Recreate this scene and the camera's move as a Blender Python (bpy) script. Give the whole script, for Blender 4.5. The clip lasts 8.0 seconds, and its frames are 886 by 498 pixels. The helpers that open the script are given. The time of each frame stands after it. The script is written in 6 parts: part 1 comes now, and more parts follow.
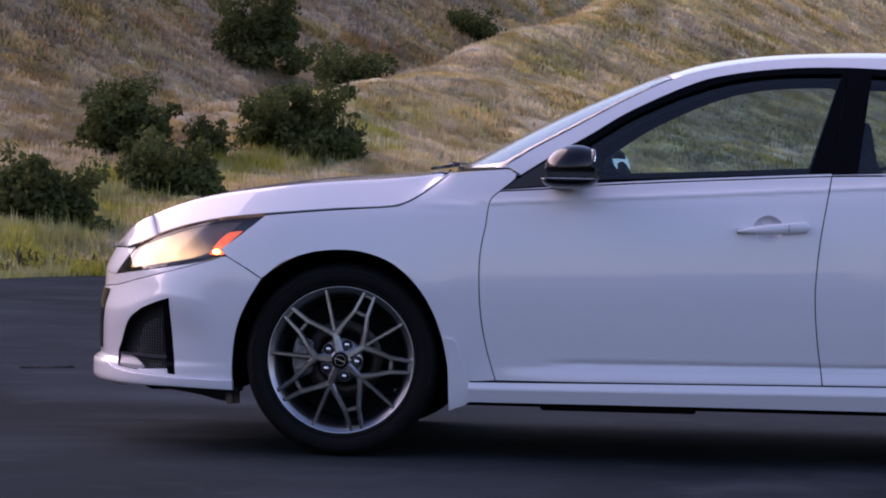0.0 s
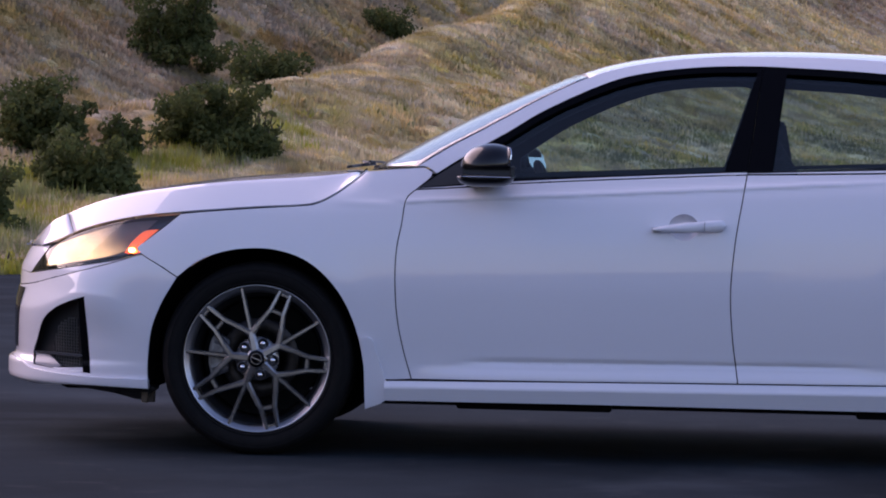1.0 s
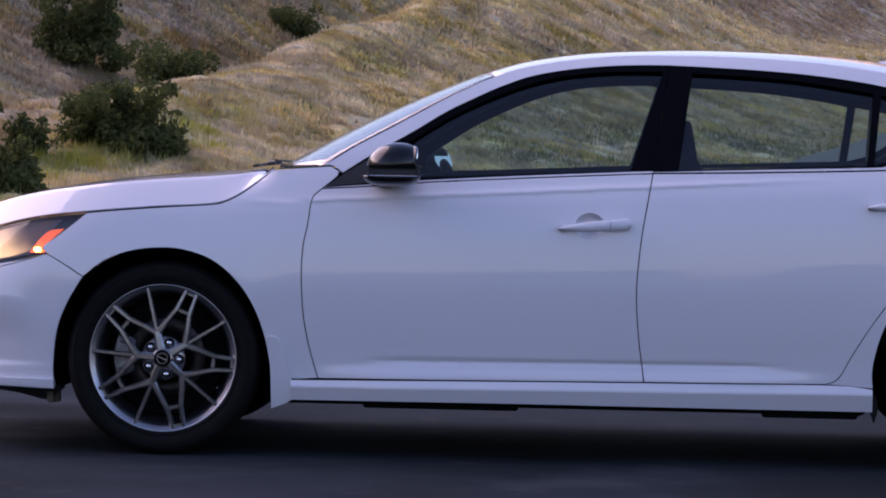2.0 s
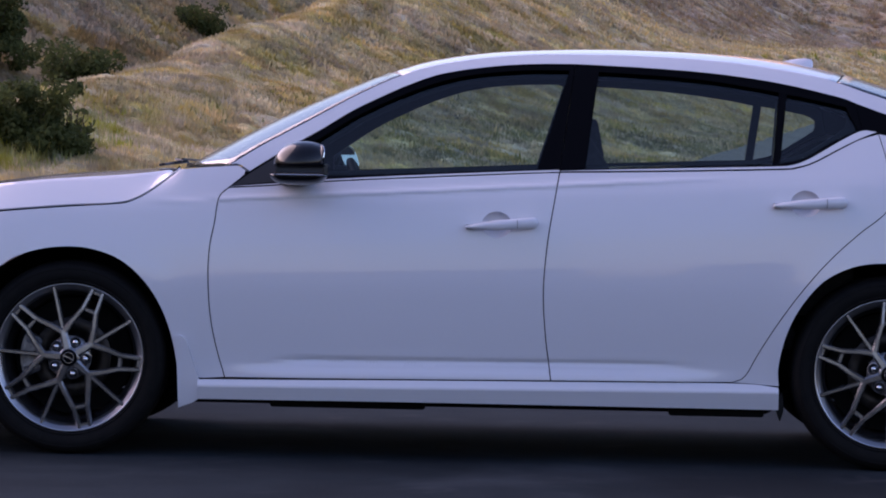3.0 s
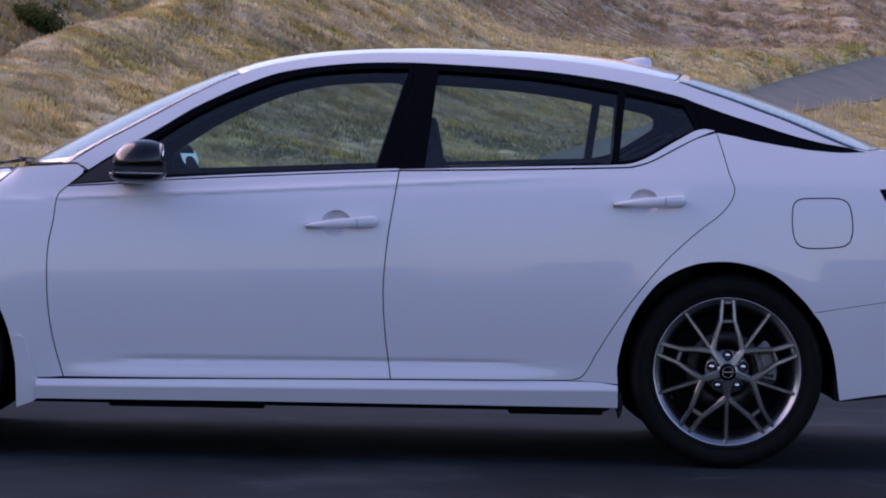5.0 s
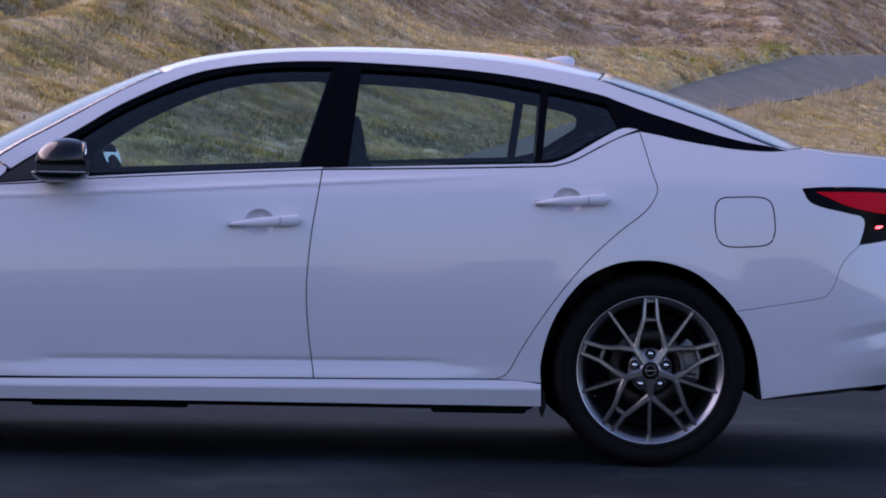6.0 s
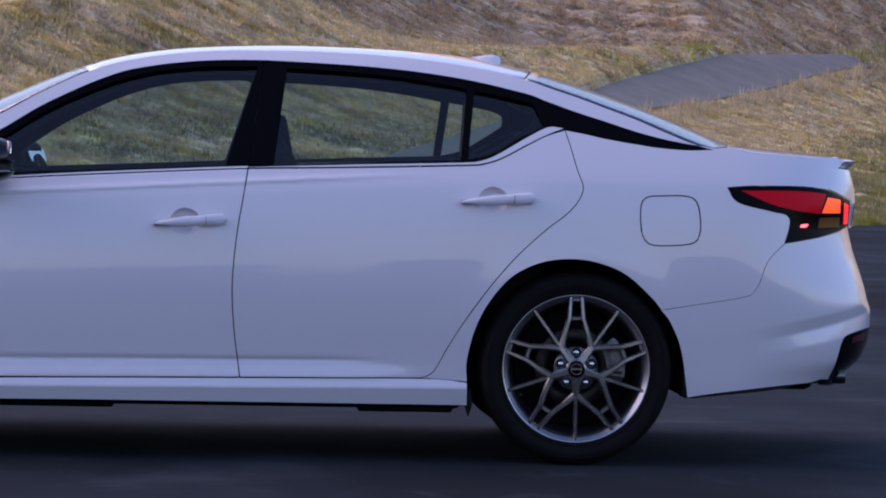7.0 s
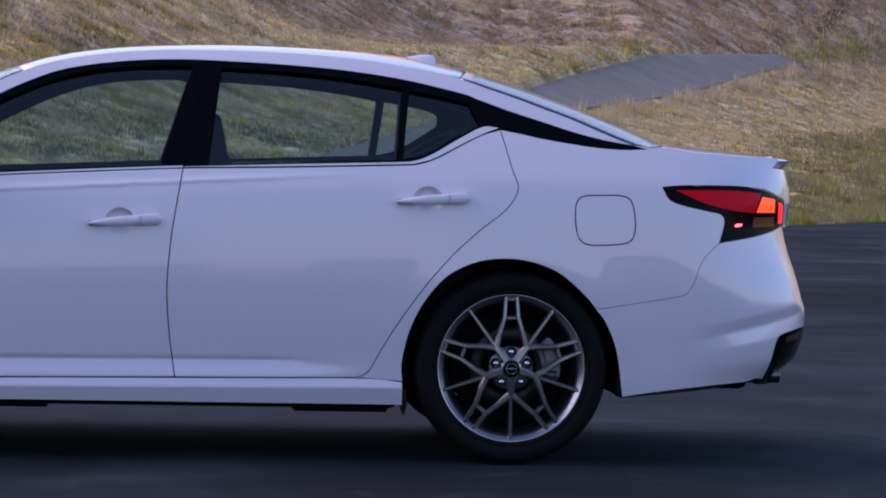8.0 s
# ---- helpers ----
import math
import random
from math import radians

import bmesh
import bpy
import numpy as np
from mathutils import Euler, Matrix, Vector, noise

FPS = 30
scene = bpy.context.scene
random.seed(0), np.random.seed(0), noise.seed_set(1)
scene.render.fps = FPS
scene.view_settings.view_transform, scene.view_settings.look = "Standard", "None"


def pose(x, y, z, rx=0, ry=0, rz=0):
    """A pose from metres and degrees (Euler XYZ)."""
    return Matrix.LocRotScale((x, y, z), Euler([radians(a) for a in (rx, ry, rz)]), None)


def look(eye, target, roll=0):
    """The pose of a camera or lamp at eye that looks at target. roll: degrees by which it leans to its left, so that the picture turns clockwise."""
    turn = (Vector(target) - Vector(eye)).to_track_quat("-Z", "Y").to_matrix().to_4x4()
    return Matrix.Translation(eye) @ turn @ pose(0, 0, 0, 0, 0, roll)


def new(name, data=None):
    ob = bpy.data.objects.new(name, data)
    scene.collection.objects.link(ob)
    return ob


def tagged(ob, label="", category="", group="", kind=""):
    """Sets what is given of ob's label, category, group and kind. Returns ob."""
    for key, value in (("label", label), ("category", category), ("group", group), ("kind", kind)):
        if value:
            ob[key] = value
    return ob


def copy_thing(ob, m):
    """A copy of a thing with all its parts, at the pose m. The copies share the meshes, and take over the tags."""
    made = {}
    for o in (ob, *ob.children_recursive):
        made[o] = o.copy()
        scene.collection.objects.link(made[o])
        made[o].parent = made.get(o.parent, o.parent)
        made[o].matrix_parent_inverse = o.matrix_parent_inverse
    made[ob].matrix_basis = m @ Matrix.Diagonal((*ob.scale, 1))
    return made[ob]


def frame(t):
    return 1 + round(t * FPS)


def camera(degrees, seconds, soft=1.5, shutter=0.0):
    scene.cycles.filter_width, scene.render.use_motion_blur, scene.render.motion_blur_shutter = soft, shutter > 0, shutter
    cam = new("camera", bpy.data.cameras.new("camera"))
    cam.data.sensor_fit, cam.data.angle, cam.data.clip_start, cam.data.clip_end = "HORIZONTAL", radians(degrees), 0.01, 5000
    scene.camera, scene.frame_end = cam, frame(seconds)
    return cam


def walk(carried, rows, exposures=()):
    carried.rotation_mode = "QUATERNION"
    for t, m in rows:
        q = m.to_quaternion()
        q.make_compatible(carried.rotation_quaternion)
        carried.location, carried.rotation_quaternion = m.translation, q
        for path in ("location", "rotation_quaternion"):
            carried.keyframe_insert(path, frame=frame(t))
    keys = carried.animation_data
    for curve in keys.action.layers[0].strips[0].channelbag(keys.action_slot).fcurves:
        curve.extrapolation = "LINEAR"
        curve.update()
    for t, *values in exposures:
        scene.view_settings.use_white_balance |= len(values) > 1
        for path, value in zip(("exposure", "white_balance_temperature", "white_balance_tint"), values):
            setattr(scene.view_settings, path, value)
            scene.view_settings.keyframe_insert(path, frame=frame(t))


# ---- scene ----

# ------------------------------------------------------------------ camera
cam = camera(14.0, 8.0, soft=1.9)
EYE = (0.0, -13.30, 1.05)
ROWS = [  # seconds, yaw, pitch, roll: a pan on a tripod
    (0.0, 4.890, -1.478, -1.150), (0.5, 4.236, -1.479, -1.170), (1.0, 3.556, -1.476, -1.168), (1.5, 2.821, -1.469, -1.155),
    (3.0, 0.590, -1.455, -1.105), (3.5, -0.105, -1.449, -1.110), (4.0, -0.742, -1.441, -1.115), (4.5, -1.344, -1.434, -1.110),
    (6.0, -3.175, -1.427, -1.125), (6.5, -3.759, -1.425, -1.118), (7.0, -4.352, -1.422, -1.114), (7.5, -4.887, -1.413, -1.112),
    (8.0, -5.383, -1.409, -1.120),
]
walk(cam, [(t, pose(*EYE, 0, 0, yaw) @ pose(0, 0, 0, 90 + pitch) @ pose(0, 0, 0, 0, 0, -roll)) for t, yaw, pitch, roll in ROWS],
     [(0.0, 1.52, 6350, 47), (8.0, 1.46, 6130, 47)])

# ------------------------------------------------------------------ sky and light
world = bpy.data.worlds.new("dusk_sky")
scene.world = world
world.use_nodes = True
wn = world.node_tree
sky = wn.nodes.new("ShaderNodeTexSky")
sky.sky_type = "NISHITA"
sky.sun_disc = False
sky.sun_elevation = radians(8.0)
sky.sun_rotation = radians(-70.0)
sky.air_density, sky.dust_density, sky.ozone_density = 1.0, 1.5, 2.0
wn.links.new(sky.outputs["Color"], wn.nodes["Background"].inputs["Color"])
wn.nodes["Background"].inputs["Strength"].default_value = 0.15
sun_data = bpy.data.lights.new("sun", "SUN")
sun_data.energy, sun_data.angle, sun_data.color = 1.5, radians(78), (1.0, 0.85, 0.72)
sun = new("sun", sun_data)
sun.matrix_world = look((-52, 28, 29), (0, 0, 0))

# ------------------------------------------------------------------ materials


def material(name, base=(0.8, 0.8, 0.8), rough=0.5, metal=0.0, coat=0.0, spec=0.5):
    m = bpy.data.materials.new(name)
    m.use_nodes = True
    p = m.node_tree.nodes["Principled BSDF"]
    p.inputs["Base Color"].default_value = (*base, 1)
    p.inputs["Roughness"].default_value = rough
    p.inputs["Metallic"].default_value = metal
    p.inputs["Coat Weight"].default_value = coat
    p.inputs["Coat Roughness"].default_value = 0.03
    p.inputs["Specular IOR Level"].default_value = spec
    return m


def add(m, kind, **values):
    n = m.node_tree.nodes.new(kind)
    for key, value in values.items():
        n.inputs[key].default_value = value
    return n


def link(m, a, ao, b, bi):
    m.node_tree.links.new(a.outputs[ao], b.inputs[bi])


def shader(m):
    return m.node_tree.nodes["Principled BSDF"]


def mottled(m, c1, c2, scale, detail=6.0, low=0.35, high=0.65, bump=0.0, bump_scale=None, distance=0.01, rough=None):
    """Two colours mixed by object-space noise, with fine relief."""
    co = add(m, "ShaderNodeTexCoord")
    nz = add(m, "ShaderNodeTexNoise", Scale=scale, Detail=detail, Roughness=0.6)
    link(m, co, "Object", nz, "Vector")
    ramp = add(m, "ShaderNodeValToRGB")
    ramp.color_ramp.elements[0].position, ramp.color_ramp.elements[0].color = low, (*c1, 1)
    ramp.color_ramp.elements[1].position, ramp.color_ramp.elements[1].color = high, (*c2, 1)
    link(m, nz, "Fac", ramp, "Fac")
    link(m, ramp, "Color", shader(m), "Base Color")
    if bump:
        nb = add(m, "ShaderNodeTexNoise", Scale=bump_scale or scale * 6, Detail=8.0, Roughness=0.65)
        link(m, co, "Object", nb, "Vector")
        bp = add(m, "ShaderNodeBump", Strength=bump, Distance=distance)
        link(m, nb, "Fac", bp, "Height")
        link(m, bp, "Normal", shader(m), "Normal")
    if rough:
        mr = add(m, "ShaderNodeMapRange", **{"To Min": rough[0], "To Max": rough[1]})
        link(m, nz, "Fac", mr, "Value")
        link(m, mr, "Result", shader(m), "Roughness")
    return m


def glass_material(name, tint, gloss_rough=0.0, ior=1.5):
    m = bpy.data.materials.new(name)
    m.use_nodes = True
    t = m.node_tree
    t.nodes.remove(t.nodes["Principled BSDF"])
    tr = add(m, "ShaderNodeBsdfTransparent", Color=(*tint, 1))
    gl = add(m, "ShaderNodeBsdfGlossy", Color=(1, 1, 1, 1), Roughness=gloss_rough)
    fr = add(m, "ShaderNodeFresnel", IOR=ior)
    mx = add(m, "ShaderNodeMixShader")
    link(m, fr, "Fac", mx, 0)
    link(m, tr, 0, mx, 1)
    link(m, gl, 0, mx, 2)
    link(m, mx, 0, t.nodes["Material Output"], 0)
    return m


def glowing(m, colour, strength):
    shader(m).inputs["Emission Color"].default_value = (*colour, 1)
    shader(m).inputs["Emission Strength"].default_value = strength
    return m


PAINT = material("white_car_paint", (0.692, 0.684, 0.728), 0.38, 0.0, 1.0, 0.25)
shader(PAINT).inputs["Coat IOR"].default_value = 1.58
shader(PAINT).inputs["Coat Roughness"].default_value = 0.012
GLOSS_BLACK = material("gloss_black_trim", (0.003, 0.003, 0.004), 0.15, 0.0, 0.0, 0.05)
MIRROR_BLACK = material("mirror_shell_black", (0.004, 0.004, 0.006), 0.3, 0.0, 0.6, 0.1)
BLACK = material("black_plastic", (0.012, 0.012, 0.013), 0.55)
LINER = material("wheel_well_liner", (0.006, 0.006, 0.006), 0.9, spec=0.1)
RUBBER = mottled(material("tyre_rubber", (0.016, 0.016, 0.017), 0.8, spec=0.12), (0.004, 0.004, 0.0045), (0.008, 0.0075, 0.0075), 30, rough=(0.6, 0.85))
RIM = mottled(material("gunmetal_alloy", (0.12, 0.12, 0.13), 0.27, 0.9), (0.21, 0.208, 0.21), (0.31, 0.307, 0.305), 18)
RIM_LIP = material("bright_rim", (0.44, 0.44, 0.46), 0.33, 0.95)
RIM_BARREL = material("dark_barrel", (0.045, 0.045, 0.05), 0.35, 0.6)
MACHINED = material("machined_alloy", (0.42, 0.42, 0.44), 0.25, 1.0)
STEEL = mottled(material("brake_steel", (0.12, 0.12, 0.12), 0.45, 1.0), (0.03, 0.027, 0.026), (0.055, 0.05, 0.048), 25)
CALIPER = mottled(material("cast_caliper", (0.2, 0.2, 0.2), 0.45, 0.9), (0.12, 0.12, 0.125), (0.26, 0.26, 0.265), 40)
CHROME = material("chrome", (0.75, 0.75, 0.77), 0.08, 1.0)
DARK_CHROME = material("dark_chrome", (0.10, 0.10, 0.105), 0.3, 1.0)
SIDE_GLASS = glass_material("tinted_side_glass", (0.60, 0.74, 0.73), 0.0, 1.56)
SCREEN_GLASS = glass_material("screen_glass", (0.75, 0.8, 0.82), 0.12, 2.3)
LENS_CLEAR = glass_material("clear_lens", (0.9, 0.9, 0.9))
FABRIC = mottled(material("seat_cloth", (0.02, 0.02, 0.022), 0.9), (0.016, 0.016, 0.018), (0.028, 0.028, 0.03), 60)
ASPHALT = mottled(material("asphalt", (0.05, 0.05, 0.055), 0.95, spec=0.02), (0.0190, 0.0265, 0.0325), (0.034, 0.045, 0.054), 0.9, 8.0, 0.3, 0.75, 0.5, 45, 0.008, (0.85, 1.0))

LANE_GREY = mottled(material("worn_lane_asphalt", (0.16, 0.155, 0.14), 0.9), (0.125, 0.122, 0.102), (0.185, 0.178, 0.148), 0.6, 8.0, 0.3, 0.7, 0.3, 20, 0.01)
GRASS_GROUND = mottled(material("dry_grass_ground", (0.3, 0.24, 0.15), 0.95, spec=0.1), (0.45, 0.36, 0.135), (0.70, 0.565, 0.24), 1.6, 12.0, 0.32, 0.68, 1.0, 7, 0.10)


def patches(m, other, scale, low, high):
    """Lays patches of another colour over a mottled material."""
    co = add(m, "ShaderNodeTexCoord")
    nz = add(m, "ShaderNodeTexNoise", Scale=scale, Detail=5.0, Roughness=0.62, Distortion=0.6)
    link(m, co, "Object", nz, "Vector")
    mr = add(m, "ShaderNodeMapRange", **{"From Min": low, "From Max": high, "To Min": 0.0, "To Max": 0.85})
    link(m, nz, "Fac", mr, "Value")
    mix = m.node_tree.nodes.new("ShaderNodeMix")
    mix.data_type = "RGBA"
    link(m, mr, "Result", mix, 0)
    old = shader(m).inputs["Base Color"].links[0].from_socket
    m.node_tree.links.new(old, mix.inputs[6])
    mix.inputs[7].default_value = (*other, 1)
    m.node_tree.links.new(mix.outputs[2], shader(m).inputs["Base Color"])



def zone(m, other, across, start, end, ragged=1.5, scale=0.5, most=0.9):
    """Lays another colour where a ragged distance, a*x + b*y + c, lies past start and up to end."""
    co = add(m, "ShaderNodeTexCoord")
    dot = add(m, "ShaderNodeVectorMath")
    dot.operation = "DOT_PRODUCT"
    dot.inputs[1].default_value = (across[0], across[1], 0)
    link(m, co, "Object", dot, 0)
    nz = add(m, "ShaderNodeTexNoise", Scale=scale, Detail=4.0, Roughness=0.6)
    link(m, co, "Object", nz, "Vector")
    sway = add(m, "ShaderNodeMapRange", **{"From Min": 0.25, "From Max": 0.75, "To Min": across[2] - ragged, "To Max": across[2] + ragged})
    link(m, nz, "Fac", sway, "Value")
    total = add(m, "ShaderNodeMath")
    total.operation = "ADD"
    link(m, dot, "Value", total, 0)
    link(m, sway, "Result", total, 1)
    mr = add(m, "ShaderNodeMapRange", **{"From Min": start, "From Max": end, "To Min": 0.0, "To Max": most})
    link(m, total, "Value", mr, "Value")
    lay_over(m, mr, other)


def lay_over(m, mask, other):
    mix = m.node_tree.nodes.new("ShaderNodeMix")
    mix.data_type = "RGBA"
    link(m, mask, "Result", mix, 0)
    old = shader(m).inputs["Base Color"].links[0].from_socket
    m.node_tree.links.new(old, mix.inputs[6])
    mix.inputs[7].default_value = (*other, 1)
    m.node_tree.links.new(mix.outputs[2], shader(m).inputs["Base Color"])
    for n in m.node_tree.nodes:
        if n.type == "BSDF_TRANSLUCENT":
            m.node_tree.links.new(mix.outputs[2], n.inputs["Color"])


def tufted(m, scale, low, high):
    """Darker and lighter tufts, each of one tone, with ragged outlines."""
    co = add(m, "ShaderNodeTexCoord")
    warp = add(m, "ShaderNodeTexNoise", Scale=scale * 1.3, Detail=3.0, Roughness=0.6)
    link(m, co, "Object", warp, "Vector")
    shift = add(m, "ShaderNodeVectorMath")
    shift.operation = "MULTIPLY_ADD"
    shift.inputs[1].default_value = (1.1 / scale, 1.1 / scale, 0)
    link(m, warp, "Color", shift, 0)
    link(m, co, "Object", shift, 2)
    flat = add(m, "ShaderNodeVectorMath")
    flat.operation = "MULTIPLY"
    flat.inputs[1].default_value = (1, 1, 0)
    link(m, shift, "Vector", flat, 0)
    cell = add(m, "ShaderNodeTexVoronoi", Scale=scale)
    cell.feature = "SMOOTH_F1"
    cell.inputs["Smoothness"].default_value = 0.35
    link(m, flat, "Vector", cell, "Vector")
    hsv = add(m, "ShaderNodeHueSaturation")
    sep = add(m, "ShaderNodeSeparateColor")
    link(m, cell, "Color", sep, 0)
    for out, key, a, z in (("Red", "Value", low, high), ("Green", "Hue", 0.491, 0.507), ("Blue", "Saturation", 0.78, 1.06)):
        mr = add(m, "ShaderNodeMapRange", **{"From Min": 0.15, "From Max": 0.85, "To Min": a, "To Max": z})
        link(m, sep, out, mr, "Value")
        link(m, mr, "Result", hsv, key)
    old = shader(m).inputs["Base Color"].links[0].from_socket
    m.node_tree.links.new(old, hsv.inputs["Color"])
    m.node_tree.links.new(hsv.outputs["Color"], shader(m).inputs["Base Color"])
    for n in m.node_tree.nodes:
        if n.type == "BSDF_TRANSLUCENT":
            m.node_tree.links.new(hsv.outputs["Color"], n.inputs["Color"])


def band(m, other, across, centre, half, most=0.8):
    """Lays another colour in a ragged strip along a straight line of the plan."""
    co = add(m, "ShaderNodeTexCoord")
    dot = add(m, "ShaderNodeVectorMath")
    dot.operation = "DOT_PRODUCT"
    dot.inputs[1].default_value = (across[0], across[1], 0)
    link(m, co, "Object", dot, 0)
    nz = add(m, "ShaderNodeTexNoise", Scale=1.3, Detail=4.0, Roughness=0.6)
    link(m, co, "Object", nz, "Vector")
    sway = add(m, "ShaderNodeMapRange", **{"From Min": 0.25, "From Max": 0.75, "To Min": across[2] - centre - 0.5 * half, "To Max": across[2] - centre + 0.5 * half})
    link(m, nz, "Fac", sway, "Value")
    total = add(m, "ShaderNodeMath")
    total.operation = "ADD"
    link(m, dot, "Value", total, 0)
    link(m, sway, "Result", total, 1)
    size = add(m, "ShaderNodeMath")
    size.operation = "ABSOLUTE"
    link(m, total, "Value", size, 0)
    mr = add(m, "ShaderNodeMapRange", **{"From Min": 0.4 * half, "From Max": half, "To Min": most, "To Max": 0.0})
    link(m, size, "Value", mr, "Value")
    lay_over(m, mr, other)


UPHILL = (-0.890, 0.457, -12.294)
BEYOND_RIDGE = (-1.0957, 0.0565, -7.138)
GULLY = (-1.050, 0.1455, -8.284)
patches(GRASS_GROUND, (0.46, 0.385, 0.145), 0.35, 0.54, 0.68)
patches(GRASS_GROUND, (0.32, 0.235, 0.085), 0.9, 0.56, 0.70)
patches(GRASS_GROUND, (0.44, 0.34, 0.13), 0.07, 0.50, 0.62)
zone(GRASS_GROUND, (0.37, 0.27, 0.15), UPHILL, 24.5, 28.5, 2.0, 0.3, 0.85)
zone(GRASS_GROUND, (0.42, 0.305, 0.155), (-1.9, 1.0, 0.0), 88.0, 91.0, 1.5, 0.5, 0.9)
patches(GRASS_GROUND, (0.30, 0.21, 0.10), 0.16, 0.56, 0.64)
# Unseen ground behind the tripod, darkened to deepen the doors' lower reflection.
zone(GRASS_GROUND, (0.055, 0.042, 0.028), (0.0, -1.0, 0.0), 70.0, 95.0, 6.0, 0.05, 1.0)
# Shade on the slope beyond the ridge, put into the colour as browner ground.
zone(GRASS_GROUND, (0.38, 0.285, 0.12), BEYOND_RIDGE, 1.0, 1.6, 0.2, 0.5, 0.85)
band(GRASS_GROUND, (0.38, 0.33, 0.10), GULLY, 1.55, 0.48, 0.5)
tufted(GRASS_GROUND, 1.3, 0.82, 1.18)
tufted(GRASS_GROUND, 3.6, 0.82, 1.18)
patches(ASPHALT, (0.048, 0.060, 0.070), 0.55, 0.52, 0.66)
patches(ASPHALT, (0.015, 0.0185, 0.0215), 0.22, 0.48, 0.60)
patches(ASPHALT, (0.05, 0.055, 0.060), 3.0, 0.60, 0.78)


def blade_material(name, dark, light, other, scale, upright=True):
    """Blades whose colour changes from patch to patch and from blade to blade."""
    m = mottled(material(name, light, 0.8, spec=0.2), dark, light, scale, 4.0, 0.3, 0.7)
    geo = add(m, "ShaderNodeNewGeometry")
    mix = m.node_tree.nodes.new("ShaderNodeMix")
    mix.data_type = "RGBA"
    mr = add(m, "ShaderNodeMapRange", **{"From Min": 0.45, "From Max": 1.0, "To Min": 0.0, "To Max": 0.4})
    link(m, geo, "Random Per Island", mr, "Value")
    ramp = next(n for n in m.node_tree.nodes if n.type == "VALTORGB")
    m.node_tree.links.new(mr.outputs["Result"], mix.inputs[0])
    m.node_tree.links.new(ramp.outputs["Color"], mix.inputs[6])
    mix.inputs[7].default_value = (*other, 1)
    m.node_tree.links.new(mix.outputs[2], shader(m).inputs["Base Color"])
    thin = add(m, "ShaderNodeBsdfTranslucent")
    if upright:
        lean = add(m, "ShaderNodeVectorMath")
        lean.operation = "MULTIPLY_ADD"
        lean.inputs[1].default_value = (0.45, 0.45, 0.45)
        lean.inputs[2].default_value = (-0.1, -0.2, 0.9)
        unit = add(m, "ShaderNodeVectorMath")
        unit.operation = "NORMALIZE"
        link(m, geo, "Normal", lean, 0)
        link(m, lean, "Vector", unit, 0)
        link(m, unit, "Vector", shader(m), "Normal")
    both = add(m, "ShaderNodeMixShader", Fac=0.48)
    m.node_tree.links.new(mix.outputs[2], thin.inputs["Color"])
    link(m, shader(m), 0, both, 1)
    link(m, thin, 0, both, 2)
    link(m, both, 0, m.node_tree.nodes["Material Output"], 0)
    return m


DRY_GRASS = blade_material("dry_grass_blades", (0.54, 0.415, 0.158), (0.76, 0.60, 0.25), (0.63, 0.49, 0.185), 1.1)
GREEN_GRASS = blade_material("green_grass_blades", (0.27, 0.29, 0.04), (0.43, 0.44, 0.065), (0.42, 0.37, 0.14), 0.9)
STRIP_GRASS = blade_material("weedy_strip_blades", (0.20, 0.195, 0.045), (0.34, 0.32, 0.08), (0.42, 0.36, 0.15), 1.4)
PALE_GRASS = blade_material("pale_seed_grass", (0.54, 0.435, 0.205), (0.68, 0.555, 0.275), (0.50, 0.39, 0.17), 0.6)
LEAVES = blade_material("shrub_leaves", (0.060, 0.076, 0.026), (0.105, 0.125, 0.038), (0.15, 0.17, 0.05), 3.0, False)
WEED = blade_material("weed_leaves", (0.26, 0.27, 0.05), (0.40, 0.38, 0.07), (0.62, 0.50, 0.05), 3.0)
patches(DRY_GRASS, (0.53, 0.445, 0.18), 0.35, 0.54, 0.68)
patches(DRY_GRASS, (0.40, 0.295, 0.135), 0.9, 0.56, 0.70)
zone(DRY_GRASS, (0.40, 0.29, 0.165), UPHILL, 24.5, 28.5, 2.0, 0.3, 0.85)
zone(DRY_GRASS, (0.46, 0.335, 0.17), (-1.9, 1.0, 0.0), 88.0, 91.0, 1.5, 0.5, 0.9)
# The same far-slope shade, painted into the blades.
zone(DRY_GRASS, (0.45, 0.335, 0.145), BEYOND_RIDGE, 1.0, 1.6, 0.2, 0.5, 0.85)
band(DRY_GRASS, (0.43, 0.375, 0.12), GULLY, 1.55, 0.48, 0.5)
for grass_kind in (DRY_GRASS, GREEN_GRASS, PALE_GRASS, STRIP_GRASS):
    tufted(grass_kind, 1.3, 0.82, 1.18)
    tufted(grass_kind, 3.6, 0.82, 1.18)
BRUSH = blade_material("dark_brush", (0.17, 0.13, 0.075), (0.24, 0.18, 0.10), (0.20, 0.16, 0.08), 2.0)
BARK = mottled(material("shrub_bark", (0.08, 0.06, 0.045), 0.9), (0.06, 0.045, 0.035), (0.11, 0.085, 0.06), 20)

# ------------------------------------------------------------------ mesh helpers


def finish(name, me, mat, parent=None, label="", smooth=True):
    me.materials.append(mat)
    if smooth:
        me.polygons.foreach_set("use_smooth", [True] * len(me.polygons))
    me.update()
    ob = new(name, me)
    if parent:
        ob.parent = parent
    if label:
        tagged(ob, label)
    return ob


def part(name, bm, mat, parent, label="", smooth=False):
    me = bpy.data.meshes.new(name)
    bmesh.ops.recalc_face_normals(bm, faces=bm.faces)
    bm.to_mesh(me)
    bm.free()
    return finish(name, me, mat, parent, label, smooth)


